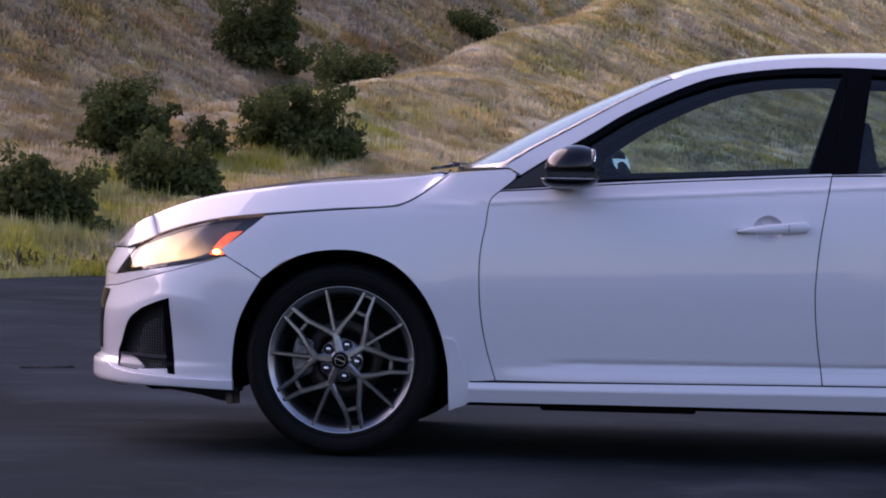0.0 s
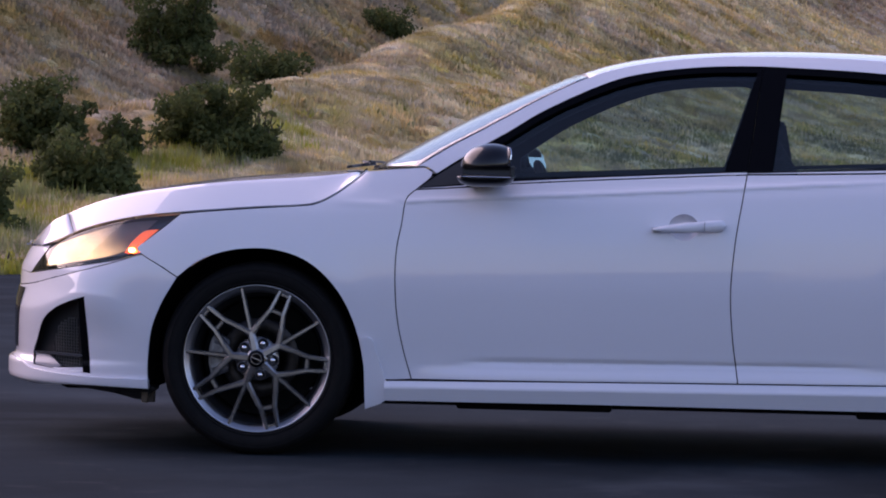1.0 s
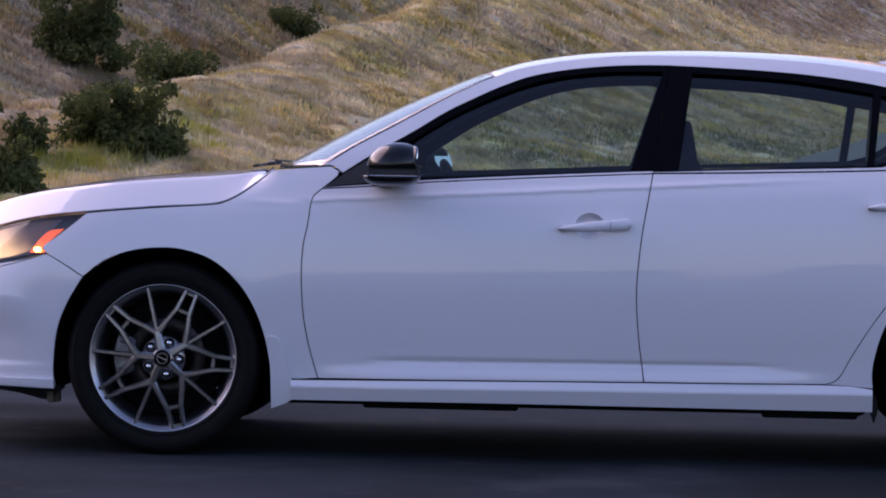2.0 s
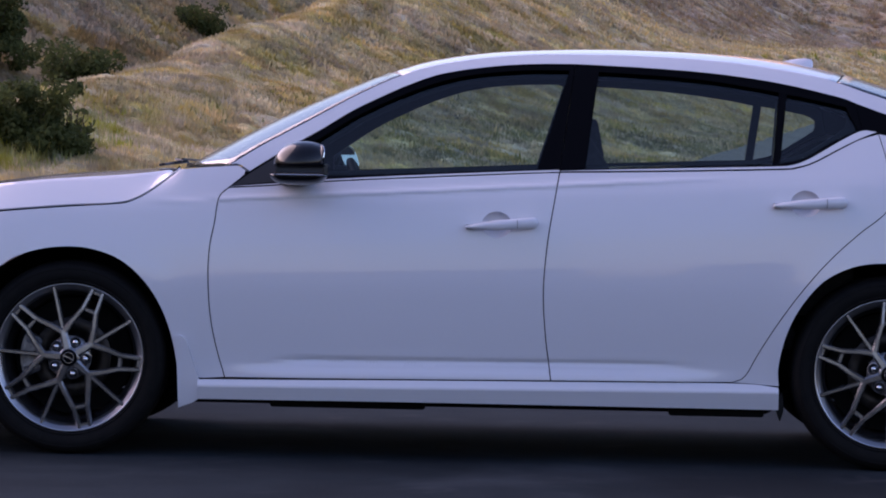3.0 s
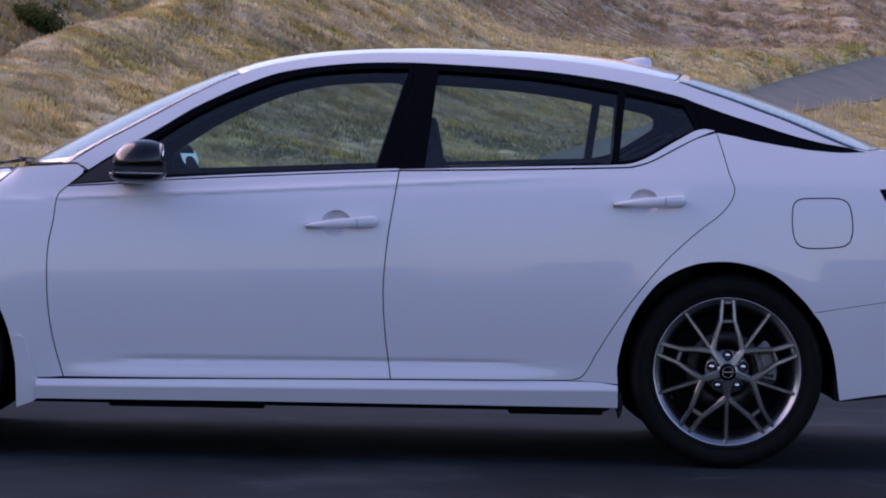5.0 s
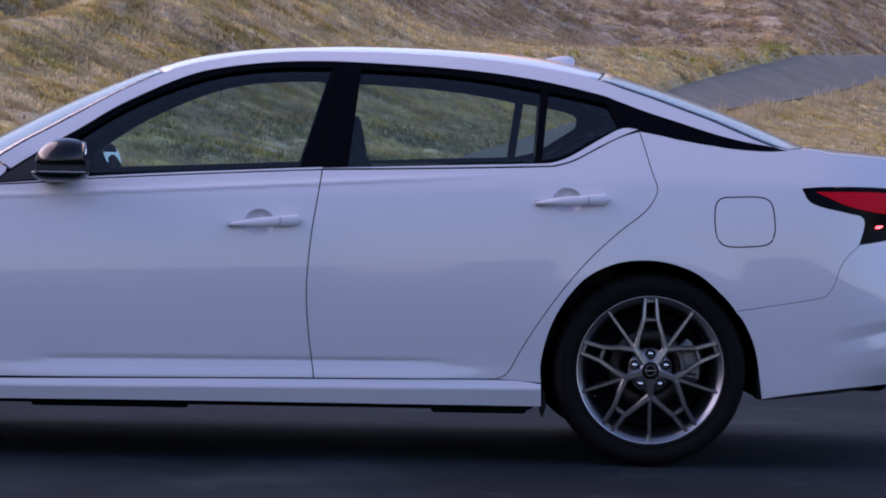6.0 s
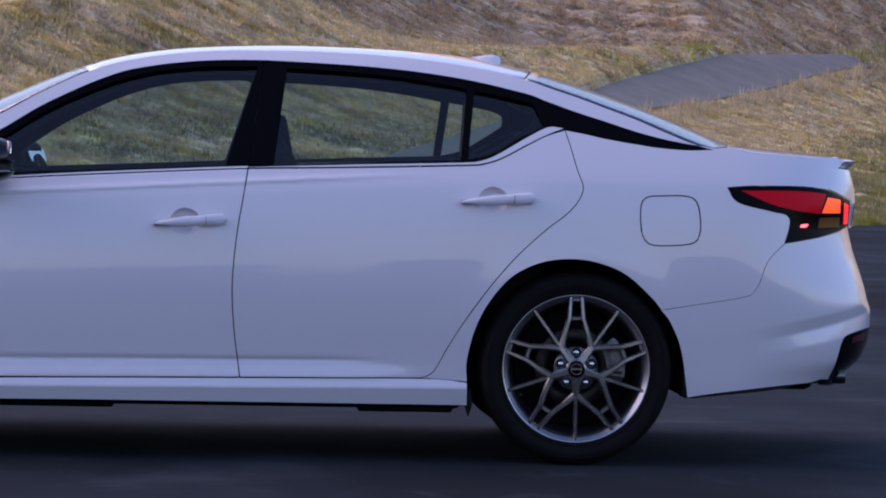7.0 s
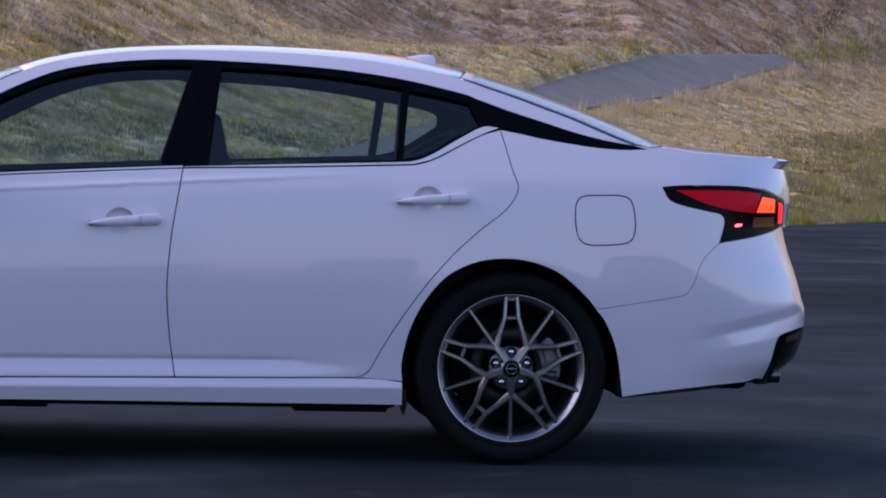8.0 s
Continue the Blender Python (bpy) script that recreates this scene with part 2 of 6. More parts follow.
def thing(name, label, category, place=None, group="", kind=""):
    ob = new(name)
    if place is not None:
        ob.matrix_world = place
    return tagged(ob, label, category, group, kind)


def curve_of(pts):
    """A smooth function through (a, b) points, monotone in between."""
    xs, ys = np.array([p[0] for p in pts], float), np.array([p[1] for p in pts], float)
    h, d = np.diff(xs), np.diff(ys) / np.diff(xs)
    m = np.zeros(len(xs))
    m[0], m[-1] = d[0], d[-1]
    for i in range(1, len(xs) - 1):
        if d[i - 1] * d[i] > 0:
            w1, w2 = 2 * h[i] + h[i - 1], h[i] + 2 * h[i - 1]
            m[i] = (w1 + w2) / (w1 / d[i - 1] + w2 / d[i])

    def at(x):
        x = np.clip(x, xs[0], xs[-1])
        i = np.clip(np.searchsorted(xs, x) - 1, 0, len(h) - 1)
        t = (x - xs[i]) / h[i]
        return ((2 * t**3 - 3 * t**2 + 1) * ys[i] + (t**3 - 2 * t**2 + t) * h[i] * m[i]
                + (-2 * t**3 + 3 * t**2) * ys[i + 1] + (t**3 - t**2) * h[i] * m[i + 1])
    return at


def spline(pts, n=8):
    """Points along a Catmull-Rom curve through pts."""
    p = [np.array(q, float) for q in pts]
    if len(p) == 2:
        return [p[0] + (p[1] - p[0]) * k / n for k in range(n)] + [p[1]]
    p = [2 * p[0] - p[1], *p, 2 * p[-1] - p[-2]]
    out = []
    for i in range(1, len(p) - 2):
        for k in range(n):
            t = k / n
            out.append(0.5 * (2 * p[i] + (p[i + 1] - p[i - 1]) * t + (2 * p[i - 1] - 5 * p[i] + 4 * p[i + 1] - p[i + 2]) * t * t
                              + (3 * p[i] - p[i - 1] - 3 * p[i + 1] + p[i + 2]) * t**3))
    return out + [p[-2]]


def outline(*segments, step=0.018):
    """One closed loop from smooth segments that meet at corners, evenly stepped."""
    loop = []
    for seg in segments:
        s = np.array(spline(seg, 12))
        length = np.r_[0, np.cumsum(np.linalg.norm(np.diff(s, axis=0), axis=1))]
        k = max(1, round(length[-1] / step))
        q = np.linspace(0, length[-1], k + 1)
        s = np.stack([np.interp(q, length, s[:, 0]), np.interp(q, length, s[:, 1])], 1)
        for v in s:
            if not loop or np.linalg.norm(v - loop[-1]) > 1e-4:
                loop.append(v)
    if np.linalg.norm(loop[0] - loop[-1]) < 1e-4:
        loop.pop()
    loop = np.array(loop)
    x, y = loop.T
    if np.sum(x * np.roll(y, -1) - np.roll(x, -1) * y) < 0:
        loop = loop[::-1]
    return loop


def shrink(loop, d):
    e = np.roll(loop, -1, 0) - loop
    n = np.stack([-e[:, 1], e[:, 0]], 1)
    n /= np.linalg.norm(n, axis=1)[:, None] + 1e-9
    v = n + np.roll(n, 1, 0)
    v /= np.maximum(0.7, np.sum(v * v, 1) / 2)[:, None]
    return loop + d * v


def inside(pts, loop):
    x, y = pts.T
    r = np.zeros(len(pts), bool)
    for (x0, y0), (x1, y1) in zip(loop, np.roll(loop, -1, 0)):
        c = (y0 > y) != (y1 > y)
        if c.any():
            r ^= c & (x < (x1 - x0) * (y - y0) / (y1 - y0 + 1e-12) + x0)
    return r


from mathutils.geometry import delaunay_2d_cdt


def fill(loop, step, holes=(), lines=()):
    """Triangles that fill a loop, with a regular lattice inside it and holes left open."""
    lo, hi = loop.min(0), loop.max(0)
    g = np.stack(np.meshgrid(np.arange(lo[0], hi[0], step), np.arange(lo[1], hi[1], step)), -1).reshape(-1, 2)
    g = g[inside(g, loop)]
    if len(g):
        near = np.min(np.linalg.norm(g[:, None] - loop[None], axis=2), 1)
        g = g[near > step * 0.45]
    for h in holes:
        if len(g):
            near = np.min(np.linalg.norm(g[:, None] - h[None], axis=2), 1)
            g = g[(near > step * 0.45) & ~inside(g, h)]
    lines = [l[inside(l, loop)] for l in lines]
    lines = [l[np.min(np.linalg.norm(l[:, None] - loop[None], axis=2), 1) > 0.004] for l in lines]
    for h in holes:
        lines = [l[~inside(l, h)] for l in lines]
    for l in lines:
        if len(g) and len(l):
            g = g[np.min(np.linalg.norm(g[:, None] - l[None], axis=2), 1) > step * 0.4]
    pts = np.vstack([loop, *holes, *lines, g])
    edges, k = [], 0
    for l in (loop, *holes):
        edges += [(k + i, k + (i + 1) % len(l)) for i in range(len(l))]
        k += len(l)
    v, _, f, *_ = delaunay_2d_cdt([Vector(p) for p in pts], edges, [], 0, 1e-7)
    v, f = np.array([tuple(p) for p in v]), np.array([tuple(q) for q in f])
    mid = v[f].mean(1)
    keep = inside(mid, loop)
    for h in holes:
        keep &= ~inside(mid, h)
    f = f[keep]
    a, b, c = v[f[:, 0]], v[f[:, 1]], v[f[:, 2]]
    area = (b[:, 0] - a[:, 0]) * (c[:, 1] - a[:, 1]) - (b[:, 1] - a[:, 1]) * (c[:, 0] - a[:, 0])
    f[area < 0] = f[area < 0][:, ::-1]
    return v, [tuple(int(i) for i in q) for q in f[np.abs(area) > 1e-10]]


# ------------------------------------------------------------------ the car's side, as half-width over length and height
PROFILE = curve_of([(0.10, -0.10), (0.15, -0.075), (0.20, -0.056), (0.25, -0.045), (0.30, -0.037), (0.36, -0.029),
                    (0.50, -0.009), (0.62, 0.0), (0.75, -0.005), (0.83, -0.013), (0.88, -0.021), (0.91, -0.028), (0.94, -0.040), (0.97, -0.055), (1.01, -0.075),
                    (1.1, -0.125), (1.2, -0.187), (1.3, -0.252), (1.38, -0.315), (1.44, -0.38), (1.5, -0.46)])
NOSE = curve_of([(0.10, -2.234), (0.19, -2.274), (0.216, -2.389), (0.228, -2.416), (0.24, -2.420), (0.292, -2.418), (0.312, -2.394), (0.36, -2.398), (0.48, -2.394), (0.57, -2.380), (0.615, -2.378), (0.65, -2.366), (0.70, -2.341), (0.80, -2.264),
                 (0.9, -2.134), (1.0, -2.014), (1.5, -1.914)])
TAIL = curve_of([(0.10, 2.355), (0.262, 2.425), (0.302, 2.453), (0.37, 2.519), (0.43, 2.541), (0.47, 2.547), (0.55, 2.551), (0.61, 2.538), (0.67, 2.518), (0.75, 2.490), (0.84, 2.473),
                 (0.93, 2.483), (1.04, 2.465), (1.12, 2.435), (1.5, 2.285)])
HUBS = (-1.412, 1.412)
WING_TOP = curve_of([(-2.41, 0.70), (-2.27, 0.77), (-2.06, 0.866), (-1.85, 0.923), (-1.53, 0.967), (-1.2, 0.993), (-0.9, 1.02), (2.5, 1.02)])


def soft(a, b, x):
    t = np.clip((x - a) / (b - a), 0, 1)
    return t * t * (3 - 2 * t)


def half_width(x, z):
    x, z = np.asarray(x, float), np.asarray(z, float)
    w = 0.925 + PROFILE(z - np.clip(x, -1.4, 1.3) * (0.008 + 0.042 * soft(0.5, 0.9, z)))
    # flared door foot with a sharp line above it
    zl = z - 0.008 * x
    w = w + 0.021 * soft(0.255, 0.284, zl) * (1 - soft(0.290, 0.338, zl)) * soft(-1.0, -0.55, x) * (1 - soft(0.55, 0.98, x))
    w = w - 0.0080 * np.exp(-((zl - 0.348) / 0.009) ** 2) * soft(-0.75, -0.55, x) * (1 - soft(0.45, 0.8, x))
    # shoulder line
    w = w + 0.0060 * np.exp(-((z - 0.892 - 0.060 * (x + 0.9)) / 0.008) ** 2) * soft(-1.25, -0.88, x) * (1 - soft(0.45, 0.95, x))
    top = WING_TOP(x)
    w = w - 0.13 * np.clip((z - top + 0.11) / 0.11, 0, 1.3) ** 2 * (1 - soft(-1.18, -1.02, x))
    for hub in HUBS:
        r = np.hypot(x - hub, z - 0.335)
        w = w + 0.0038 * np.exp(-((r - 0.380) / 0.065) ** 2) * np.clip((z - 0.2) / 0.2, 0, 1)
    s = np.clip((x - NOSE(z)) / 0.72, 0, 1)
    w = w * (1 - (1 - s) ** 2.7) ** (1 / 2.3)
    s = np.clip((TAIL(z) - x) / 0.58, 0, 1)
    return w * (1 - (1 - s) ** 3.0) ** (1 / 2.6)


def side_normals(x, z, side, width=half_width):
    e = 0.002
    gx = (width(x + e, z) - width(x - e, z)) / (2 * e)
    gz = (width(x, z + e) - width(x, z - e)) / (2 * e)
    n = np.stack([-gx, np.full_like(gx, side), -gz], 1)
    n[:, 1] = side
    return n / np.linalg.norm(n, axis=1)[:, None]


def sill_width(x, z):
    """The sill: a narrow ledge that faces up, over a face that turns under."""
    x, z = np.asarray(x, float), np.asarray(z, float)
    edge = 0.256 + 0.008 * x
    return half_width(x, 0.275) + 0.022 - 0.55 * np.maximum(z - edge, 0.0) - 0.40 * np.maximum(edge - z, 0.0)


TAIL_CORNER = curve_of([(0.50, 2.458), (0.572, 2.436), (0.664, 2.407), (0.762, 2.370), (0.85, 2.337)])


REAR_TOP = lambda x: 0.482 + 0.205 * (x - 2.03)
REAR_LOW = lambda x: 0.441 + 0.225 * (x - 2.048)
REAR_LEDGE = lambda x: 0.384 + 0.185 * (x - 2.001)


def rear_width(x, z):
    """The rear bumper's side, with the creases that sweep out towards the corner and the corner's own edge."""
    x, z = np.asarray(x, float), np.asarray(z, float)
    top, low, ledge = REAR_TOP(x), REAR_LOW(x), REAR_LEDGE(x)
    dent = np.clip((top - z) / np.maximum(top - low, 0.02), 0, 1) - np.clip((low - z) / np.maximum(low - ledge, 0.02), 0, 1)
    past = np.maximum(x - TAIL_CORNER(z), 0.0)
    return half_width(x, z) - 0.020 * soft(1.98, 2.30, x) * dent - 0.9 * past * soft(0.53, 0.58, z)


INTAKE_CREST = curve_of([(-2.36, 0.51), (-2.30, 0.487), (-2.25, 0.485), (-2.203, 0.496), (-2.124, 0.524), (-2.035, 0.548), (-1.953, 0.541), (-1.849, 0.516), (-1.7, 0.50)])


def front_width(x, z):
    """The front bumper's side, with a ledge that tilts up over the corner intake."""
    x, z = np.asarray(x, float), np.asarray(z, float)
    over = z - INTAKE_CREST(x)
    k = (1 - soft(-2.05, -1.80, x)) * soft(0.0, 0.07, x - NOSE(z))
    return half_width(x, z) + 0.030 * k * (soft(-0.16, 0.0, over) * (over < 0) + (over >= 0) - np.clip(over / 0.12, 0, 1))


def crease(f, a, b, step=0.006):
    """Three close lines along z = f(x), to give a crease crisp edges."""
    x = np.arange(a, b, step)
    z = np.array([float(f(q)) for q in x])
    return [np.stack([x, z + d], 1) for d in (-0.007, 0.0, 0.007)]


def panel(name, loop, mat, parent, label="", gap=0.002, flange=0.016, off=0.0, step=0.03, width=half_width, sides=(-1,), holes=(), lines=()):
    """A pressed panel of the body side inside a loop of (x, z), with turned-in edges; sides: -1, 1 or both."""
    loop = shrink(loop, gap)
    loops = [loop, *[h[::-1] for h in holes]]
    p, tris = fill(loop, step, holes, lines)
    made = []
    for side in sides:
        w = np.maximum(width(p[:, 0], p[:, 1]) + off, 0.0)
        verts = [np.stack([p[:, 0], side * w, p[:, 1]], 1)]
        normals = [side_normals(p[:, 0], p[:, 1], side, width)]
        faces = [t if side < 0 else t[::-1] for t in tris]
        m = len(p)
        for l in loops:
            n = len(l)
            w = np.maximum(width(l[:, 0], l[:, 1]) + off, 0.0)
            rim = np.stack([l[:, 0], side * w, l[:, 1]], 1)
            deep = np.stack([l[:, 0], side * np.maximum(w - flange, 0.0), l[:, 1]], 1)
            for i in range(n):
                j = (i + 1) % n
                q = (m + i, m + n + i, m + n + j, m + j)
                faces.append(q if side < 0 else q[::-1])
            e = np.roll(l, -1, 0) - np.roll(l, 1, 0)
            out = np.stack([e[:, 1], np.zeros(n), -e[:, 0]], 1)
            out /= np.linalg.norm(out, axis=1)[:, None] + 1e-9
            verts += [rim, deep]
            normals += [out, out]
            m += 2 * n
        me = bpy.data.meshes.new(name)
        me.from_pydata(np.vstack(verts).tolist(), [], faces)
        ob = finish(name, me, mat, parent, label)
        me.normals_split_custom_set_from_vertices(np.vstack(normals).tolist())
        made.append(ob)
    return made if len(made) > 1 else made[0]


def sheet(name, f, nu, nv, mat, parent, label="", thick=0.006):
    """A curved panel from f(u, v), u along and v across (0 to 1), with thickness."""
    pts = [f(i / nu, j / nv) for i in range(nu + 1) for j in range(nv + 1)]
    faces = [(i * (nv + 1) + j, (i + 1) * (nv + 1) + j, (i + 1) * (nv + 1) + j + 1, i * (nv + 1) + j + 1) for i in range(nu) for j in range(nv)]
    me = bpy.data.meshes.new(name)
    me.from_pydata([tuple(p) for p in pts], [], faces)
    ob = finish(name, me, mat, parent, label)
    if thick:
        s = ob.modifiers.new("thickness", "SOLIDIFY")
        s.thickness, s.offset = thick, -1
    return ob


def lathe(bm, profile, n=48, axis="y", close=False):
    """Turn (radius, along) points round the y axis into bm."""
    rings = []
    for r, a in profile:
        rings.append([bm.verts.new((r * math.cos(2 * math.pi * k / n), a, r * math.sin(2 * math.pi * k / n))) for k in range(n)])
    pairs = list(zip(rings, rings[1:])) + ([(rings[-1], rings[0])] if close else [])
    for a, b in pairs:
        for k in range(n):
            bm.faces.new((a[k], a[(k + 1) % n], b[(k + 1) % n], b[k]))
    return rings


def box(bm, x0, x1, y0, y1, z0, z1, bevel=0.0):
    g = bmesh.ops.create_cube(bm, size=1)
    for v in g["verts"]:
        v.co = ((x0 + x1) / 2 + v.co.x * (x1 - x0), (y0 + y1) / 2 + v.co.y * (y1 - y0), (z0 + z1) / 2 + v.co.z * (z1 - z0))
    if bevel:
        edges = list({e for v in g["verts"] for e in v.link_edges})
        bmesh.ops.bevel(bm, geom=edges, offset=bevel, segments=2, affect="EDGES", profile=0.5)
    return g["verts"]

# ------------------------------------------------------------------ ground
EDGE_X, EDGE_Y, EDGE_U, EDGE_V = -5.7, 15.8, 0.457, 0.890  # a point of the lot's far edge and the way it runs


def edge_coords(x, y):
    """Along the lot's far edge, and out beyond it."""
    return (x - EDGE_X) * EDGE_U + (y - EDGE_Y) * EDGE_V, -(x - EDGE_X) * EDGE_V + (y - EDGE_Y) * EDGE_U


def plan(u, d):
    return EDGE_X + u * EDGE_U - d * EDGE_V, EDGE_Y + u * EDGE_V + d * EDGE_U


def ease(a, b, x):
    t = np.clip((x - a) / (b - a), 0, 1)
    return t * t * (3 - 2 * t)


LANE_LEFT = curve_of([(12, -0.5), (24, 3.5), (33.4, 6.4), (36.1, 7.1), (38.7, 7.8), (43.6, 9.2), (48.5, 10.7), (82, 20.9), (91.6, 22.9), (104.8, 25.2), (112, 26.3), (124, 27.3), (150, 28.6), (200, 30.0)])
LANE_RIGHT = curve_of([(17, -0.5), (27, 2.9), (35.5, 5.0), (50, 9.4), (82.6, 19.2), (87, 19.9), (95, 21.1), (107, 23.0), (120.5, 25.2), (131, 26.4), (150, 27.2), (200, 28.6)])


SWALE = curve_of([(-4, -1.2), (0, 1.0), (2, 1.75), (5.3, 3.5), (8.2, 4.75), (10.7, 5.35), (14.4, 6.5), (17, 7.9), (24, 11.0), (40, 17.0)])


def hill_foot(x):
    return 128.0 + 2.3 * np.maximum(x - 22.0, 0.0)


def terrace(x, y, z, over):
    """A shelf behind the bank beside the lane, and the hill that rises behind it."""
    reach, bearing = np.hypot(x, y + 13.3), np.degrees(np.arctan2(x, y + 13.3))
    shelf = 1.05 + (0.0290 + 0.00022 * bearing) * reach
    foot = hill_foot(x)
    hill = 1.05 + (0.0290 + 0.00022 * bearing) * np.hypot(x, foot + 13.3) + 0.26 * (y - foot)
    hill = hill + 0.25 * np.sin(0.16 * x + 0.9) * ease(0.0, 12.0, y - foot)
    flat = np.where(y < foot, np.where(over > 0.0, np.minimum(z, shelf - 0.06), z), np.where(over > 0.0, hill, np.maximum(z, hill)))
    k = ease(0.6, 6.8, bearing) * ease(60.0, 85.0, y)
    return z + k * (flat - z)


def height(x, y, rough=1.0):
    u, d = edge_coords(x, y)
    e = d + (0.12 * np.sin(u * 1.3) + 0.1 * np.sin(u * 3.1 + 1)) * (1 - ease(0.8, 3.0, d))
    p = np.maximum(e, 0.0)
    far = ease(34.0, 80.0, u)
    z = (0.20 - 0.07 * far) * p * p / (p + 0.8)
    q = np.maximum(p - 9.0 - 6.0 * far, 0.0)
    z = z + 0.022 * q * q / (1 + 0.03 * q)
    ridge = 17.0 + 3.2 * (p - 9.0)
    z = z - 1.15 * ease(0.0, 5.0, ridge - u) * ease(4.0, 8.5, p) * (1 - ease(13.0, 22.0, p))
    z = z + (0.34 + 0.50 * ease(9.5, 14.0, p)) * np.exp(-((u - ridge - 1.5) / np.where(u < ridge + 1.5, 2.6, 15.0)) ** 2) * ease(6.0, 9.5, p) * (1 - ease(20.0, 26.0, p))
    lane = ease(-1.2, 0.0, d - LANE_RIGHT(u)) * (1 - ease(0.0, 1.2, d - LANE_LEFT(u))) * ease(18, 26, u)
    k = ease(0.5, 4.0, p) * (1 - lane) * rough
    z = z + k * (0.055 * np.sin(x * 0.8 + 0.4 * y) + 0.045 * np.sin(0.9 * y - 0.6 * x + 2) + 0.03 * np.sin(2.1 * x + 1.7 * y)) * (1 - 0.6 * far)
    z = z + 0.04 * np.exp(-((d - SWALE(u) + 0.85) / 0.40) ** 2) * ease(1.5, 5, u) * (1 - ease(24, 34, u))
    over = d - LANE_LEFT(u)
    z = np.where(z > 9, 9 + (z - 9) / (1 + np.maximum(z - 9, 0) / 16), z)
    z = terrace(x, y, z, over)
    return z + 0.24 * ease(0.0, 0.3, over) * (1 - ease(1.0, 7.0, over)) * ease(60, 80, u) * (1 - ease(108, 118, u))


def polar_sheet(name, mat, az, radii, f, label, category):
    """One sheet of ground round the tripod, finer where the hillside shows."""
    pts, faces = [], []
    a = np.radians(az)
    for r in radii:
        x, y = EYE[0] + r * np.sin(a), EYE[1] + r * np.cos(a)
        pts.append(np.stack([x, y, f(x, y)], 1))
    n = len(az)
    pts = np.vstack(pts)
    for i in range(len(radii) - 1):
        for j in range(n - 1):
            faces.append((i * n + j, i * n + j + 1, (i + 1) * n + j + 1, (i + 1) * n + j))
    me = bpy.data.meshes.new(name)
    me.from_pydata(pts.tolist(), [], faces)
    return tagged(finish(name, me, mat), label, category, kind="structure")


def ground_z(x, y):
    back = ease(90, 260, -y) * (7 + 3.5 * np.sin(0.011 * x + 1) + 2.0 * np.sin(0.031 * x)) + ease(260, 900, -y) * 22
    reach, bearing = np.hypot(x, y + 13.3), np.degrees(np.arctan2(x, y + 13.3))
    # Unseen hill to the right, added to keep bright horizon sky off the tail.
    back = back + ease(14.5, 30.0, bearing) * (1 - ease(100, 130, bearing)) * ease(60, 240, reach) * (24 + 4 * np.sin(0.02 * x + 0.013 * y))
    u, d = edge_coords(x, y)
    bed = ease(-0.9, -0.3, d - LANE_RIGHT(u)) * (1 - ease(0.0, 0.4, d - LANE_LEFT(u))) * ease(12, 16, u) * (1 - ease(132, 134, u))
    lumps = 0.045 * (np.sin(4.3 * x + 2.9 * y) * np.sin(3.1 * y - 4.7 * x + 1) + np.sin(7.9 * x - 3.3 * y + 2) * np.sin(6.1 * y + 2.2 * x)) * ease(0.3, 1.5, d)
    lumps = lumps + 0.10 * np.sin(1.5 * x + 0.8 * y) * np.sin(1.1 * y - 1.3 * x + 1) * ease(26, 30, d)
    return height(x, y) - 0.03 + back + lumps * (1 - bed) - 0.04 * bed


radii = np.unique(np.r_[0.5:20:1.0, 20:28:0.5, 28:75:0.2, 75:165:0.3, 165:260:2.5, 260:700:25, 700:2500:200])
AZ = np.r_[-180:-14:4.0, -14:14:0.12, 14:180.1:4.0]
polar_sheet("ground", GRASS_GROUND, AZ, radii, ground_z, "dry tan grass hillside with greener patches", "hillside")


def lot_sheet():
    """Asphalt up to the wavering far edge, as one sheet."""
    us = np.unique(np.r_[-900:-60:60, -60:-10:2, -10:60:0.25, 60:120:2, 120:900:60])
    ds = np.r_[-60, -40, -20, -10, -5, -2, -1, -0.3, 0.0]
    pts, faces = [], []
    for u in us:
        w = 0.10 * math.sin(u * 0.9) + 0.05 * math.sin(u * 2.7 + 1) + 0.03 * math.sin(u * 7.1)
        for d in ds:
            pts.append((*plan(u, d + w * max(0.0, 1 + d / 2)), 0.0))
    n = len(ds)
    for i in range(len(us) - 1):
        for j in range(n - 1):
            faces.append((i * n + j, (i + 1) * n + j, (i + 1) * n + j + 1, i * n + j + 1))
    me = bpy.data.meshes.new("road")
    me.from_pydata(pts, [], faces)
    return tagged(finish("road", me, ASPHALT), "dark grey asphalt lot with worn patches", "road", kind="structure")


lot_sheet()


def lane_sheet():
    """The paved lane that climbs from the lot across the hillside."""
    us = np.arange(14, 133.1, 0.25)
    pts, faces = [], []
    for u in us:
        a, b = float(LANE_RIGHT(u)), float(LANE_LEFT(u))
        for k in range(7):
            d = a + (b - a) * k / 6
            x, y = plan(u, d)
            pts.append((x, y, max(float(height(np.array([x]), np.array([y]), 0.0)[0]), 0.0) + 0.02))
    for i in range(len(us) - 1):
        for j in range(6):
            faces.append((i * 7 + j, (i + 1) * 7 + j, (i + 1) * 7 + j + 1, i * 7 + j + 1))
    me = bpy.data.meshes.new("lane")
    me.from_pydata(pts, [], faces)
    return tagged(finish("lane", me, LANE_GREY), "grey paved lane climbing the hillside", "road", kind="structure")


lane_sheet()

# ------------------------------------------------------------------ grass


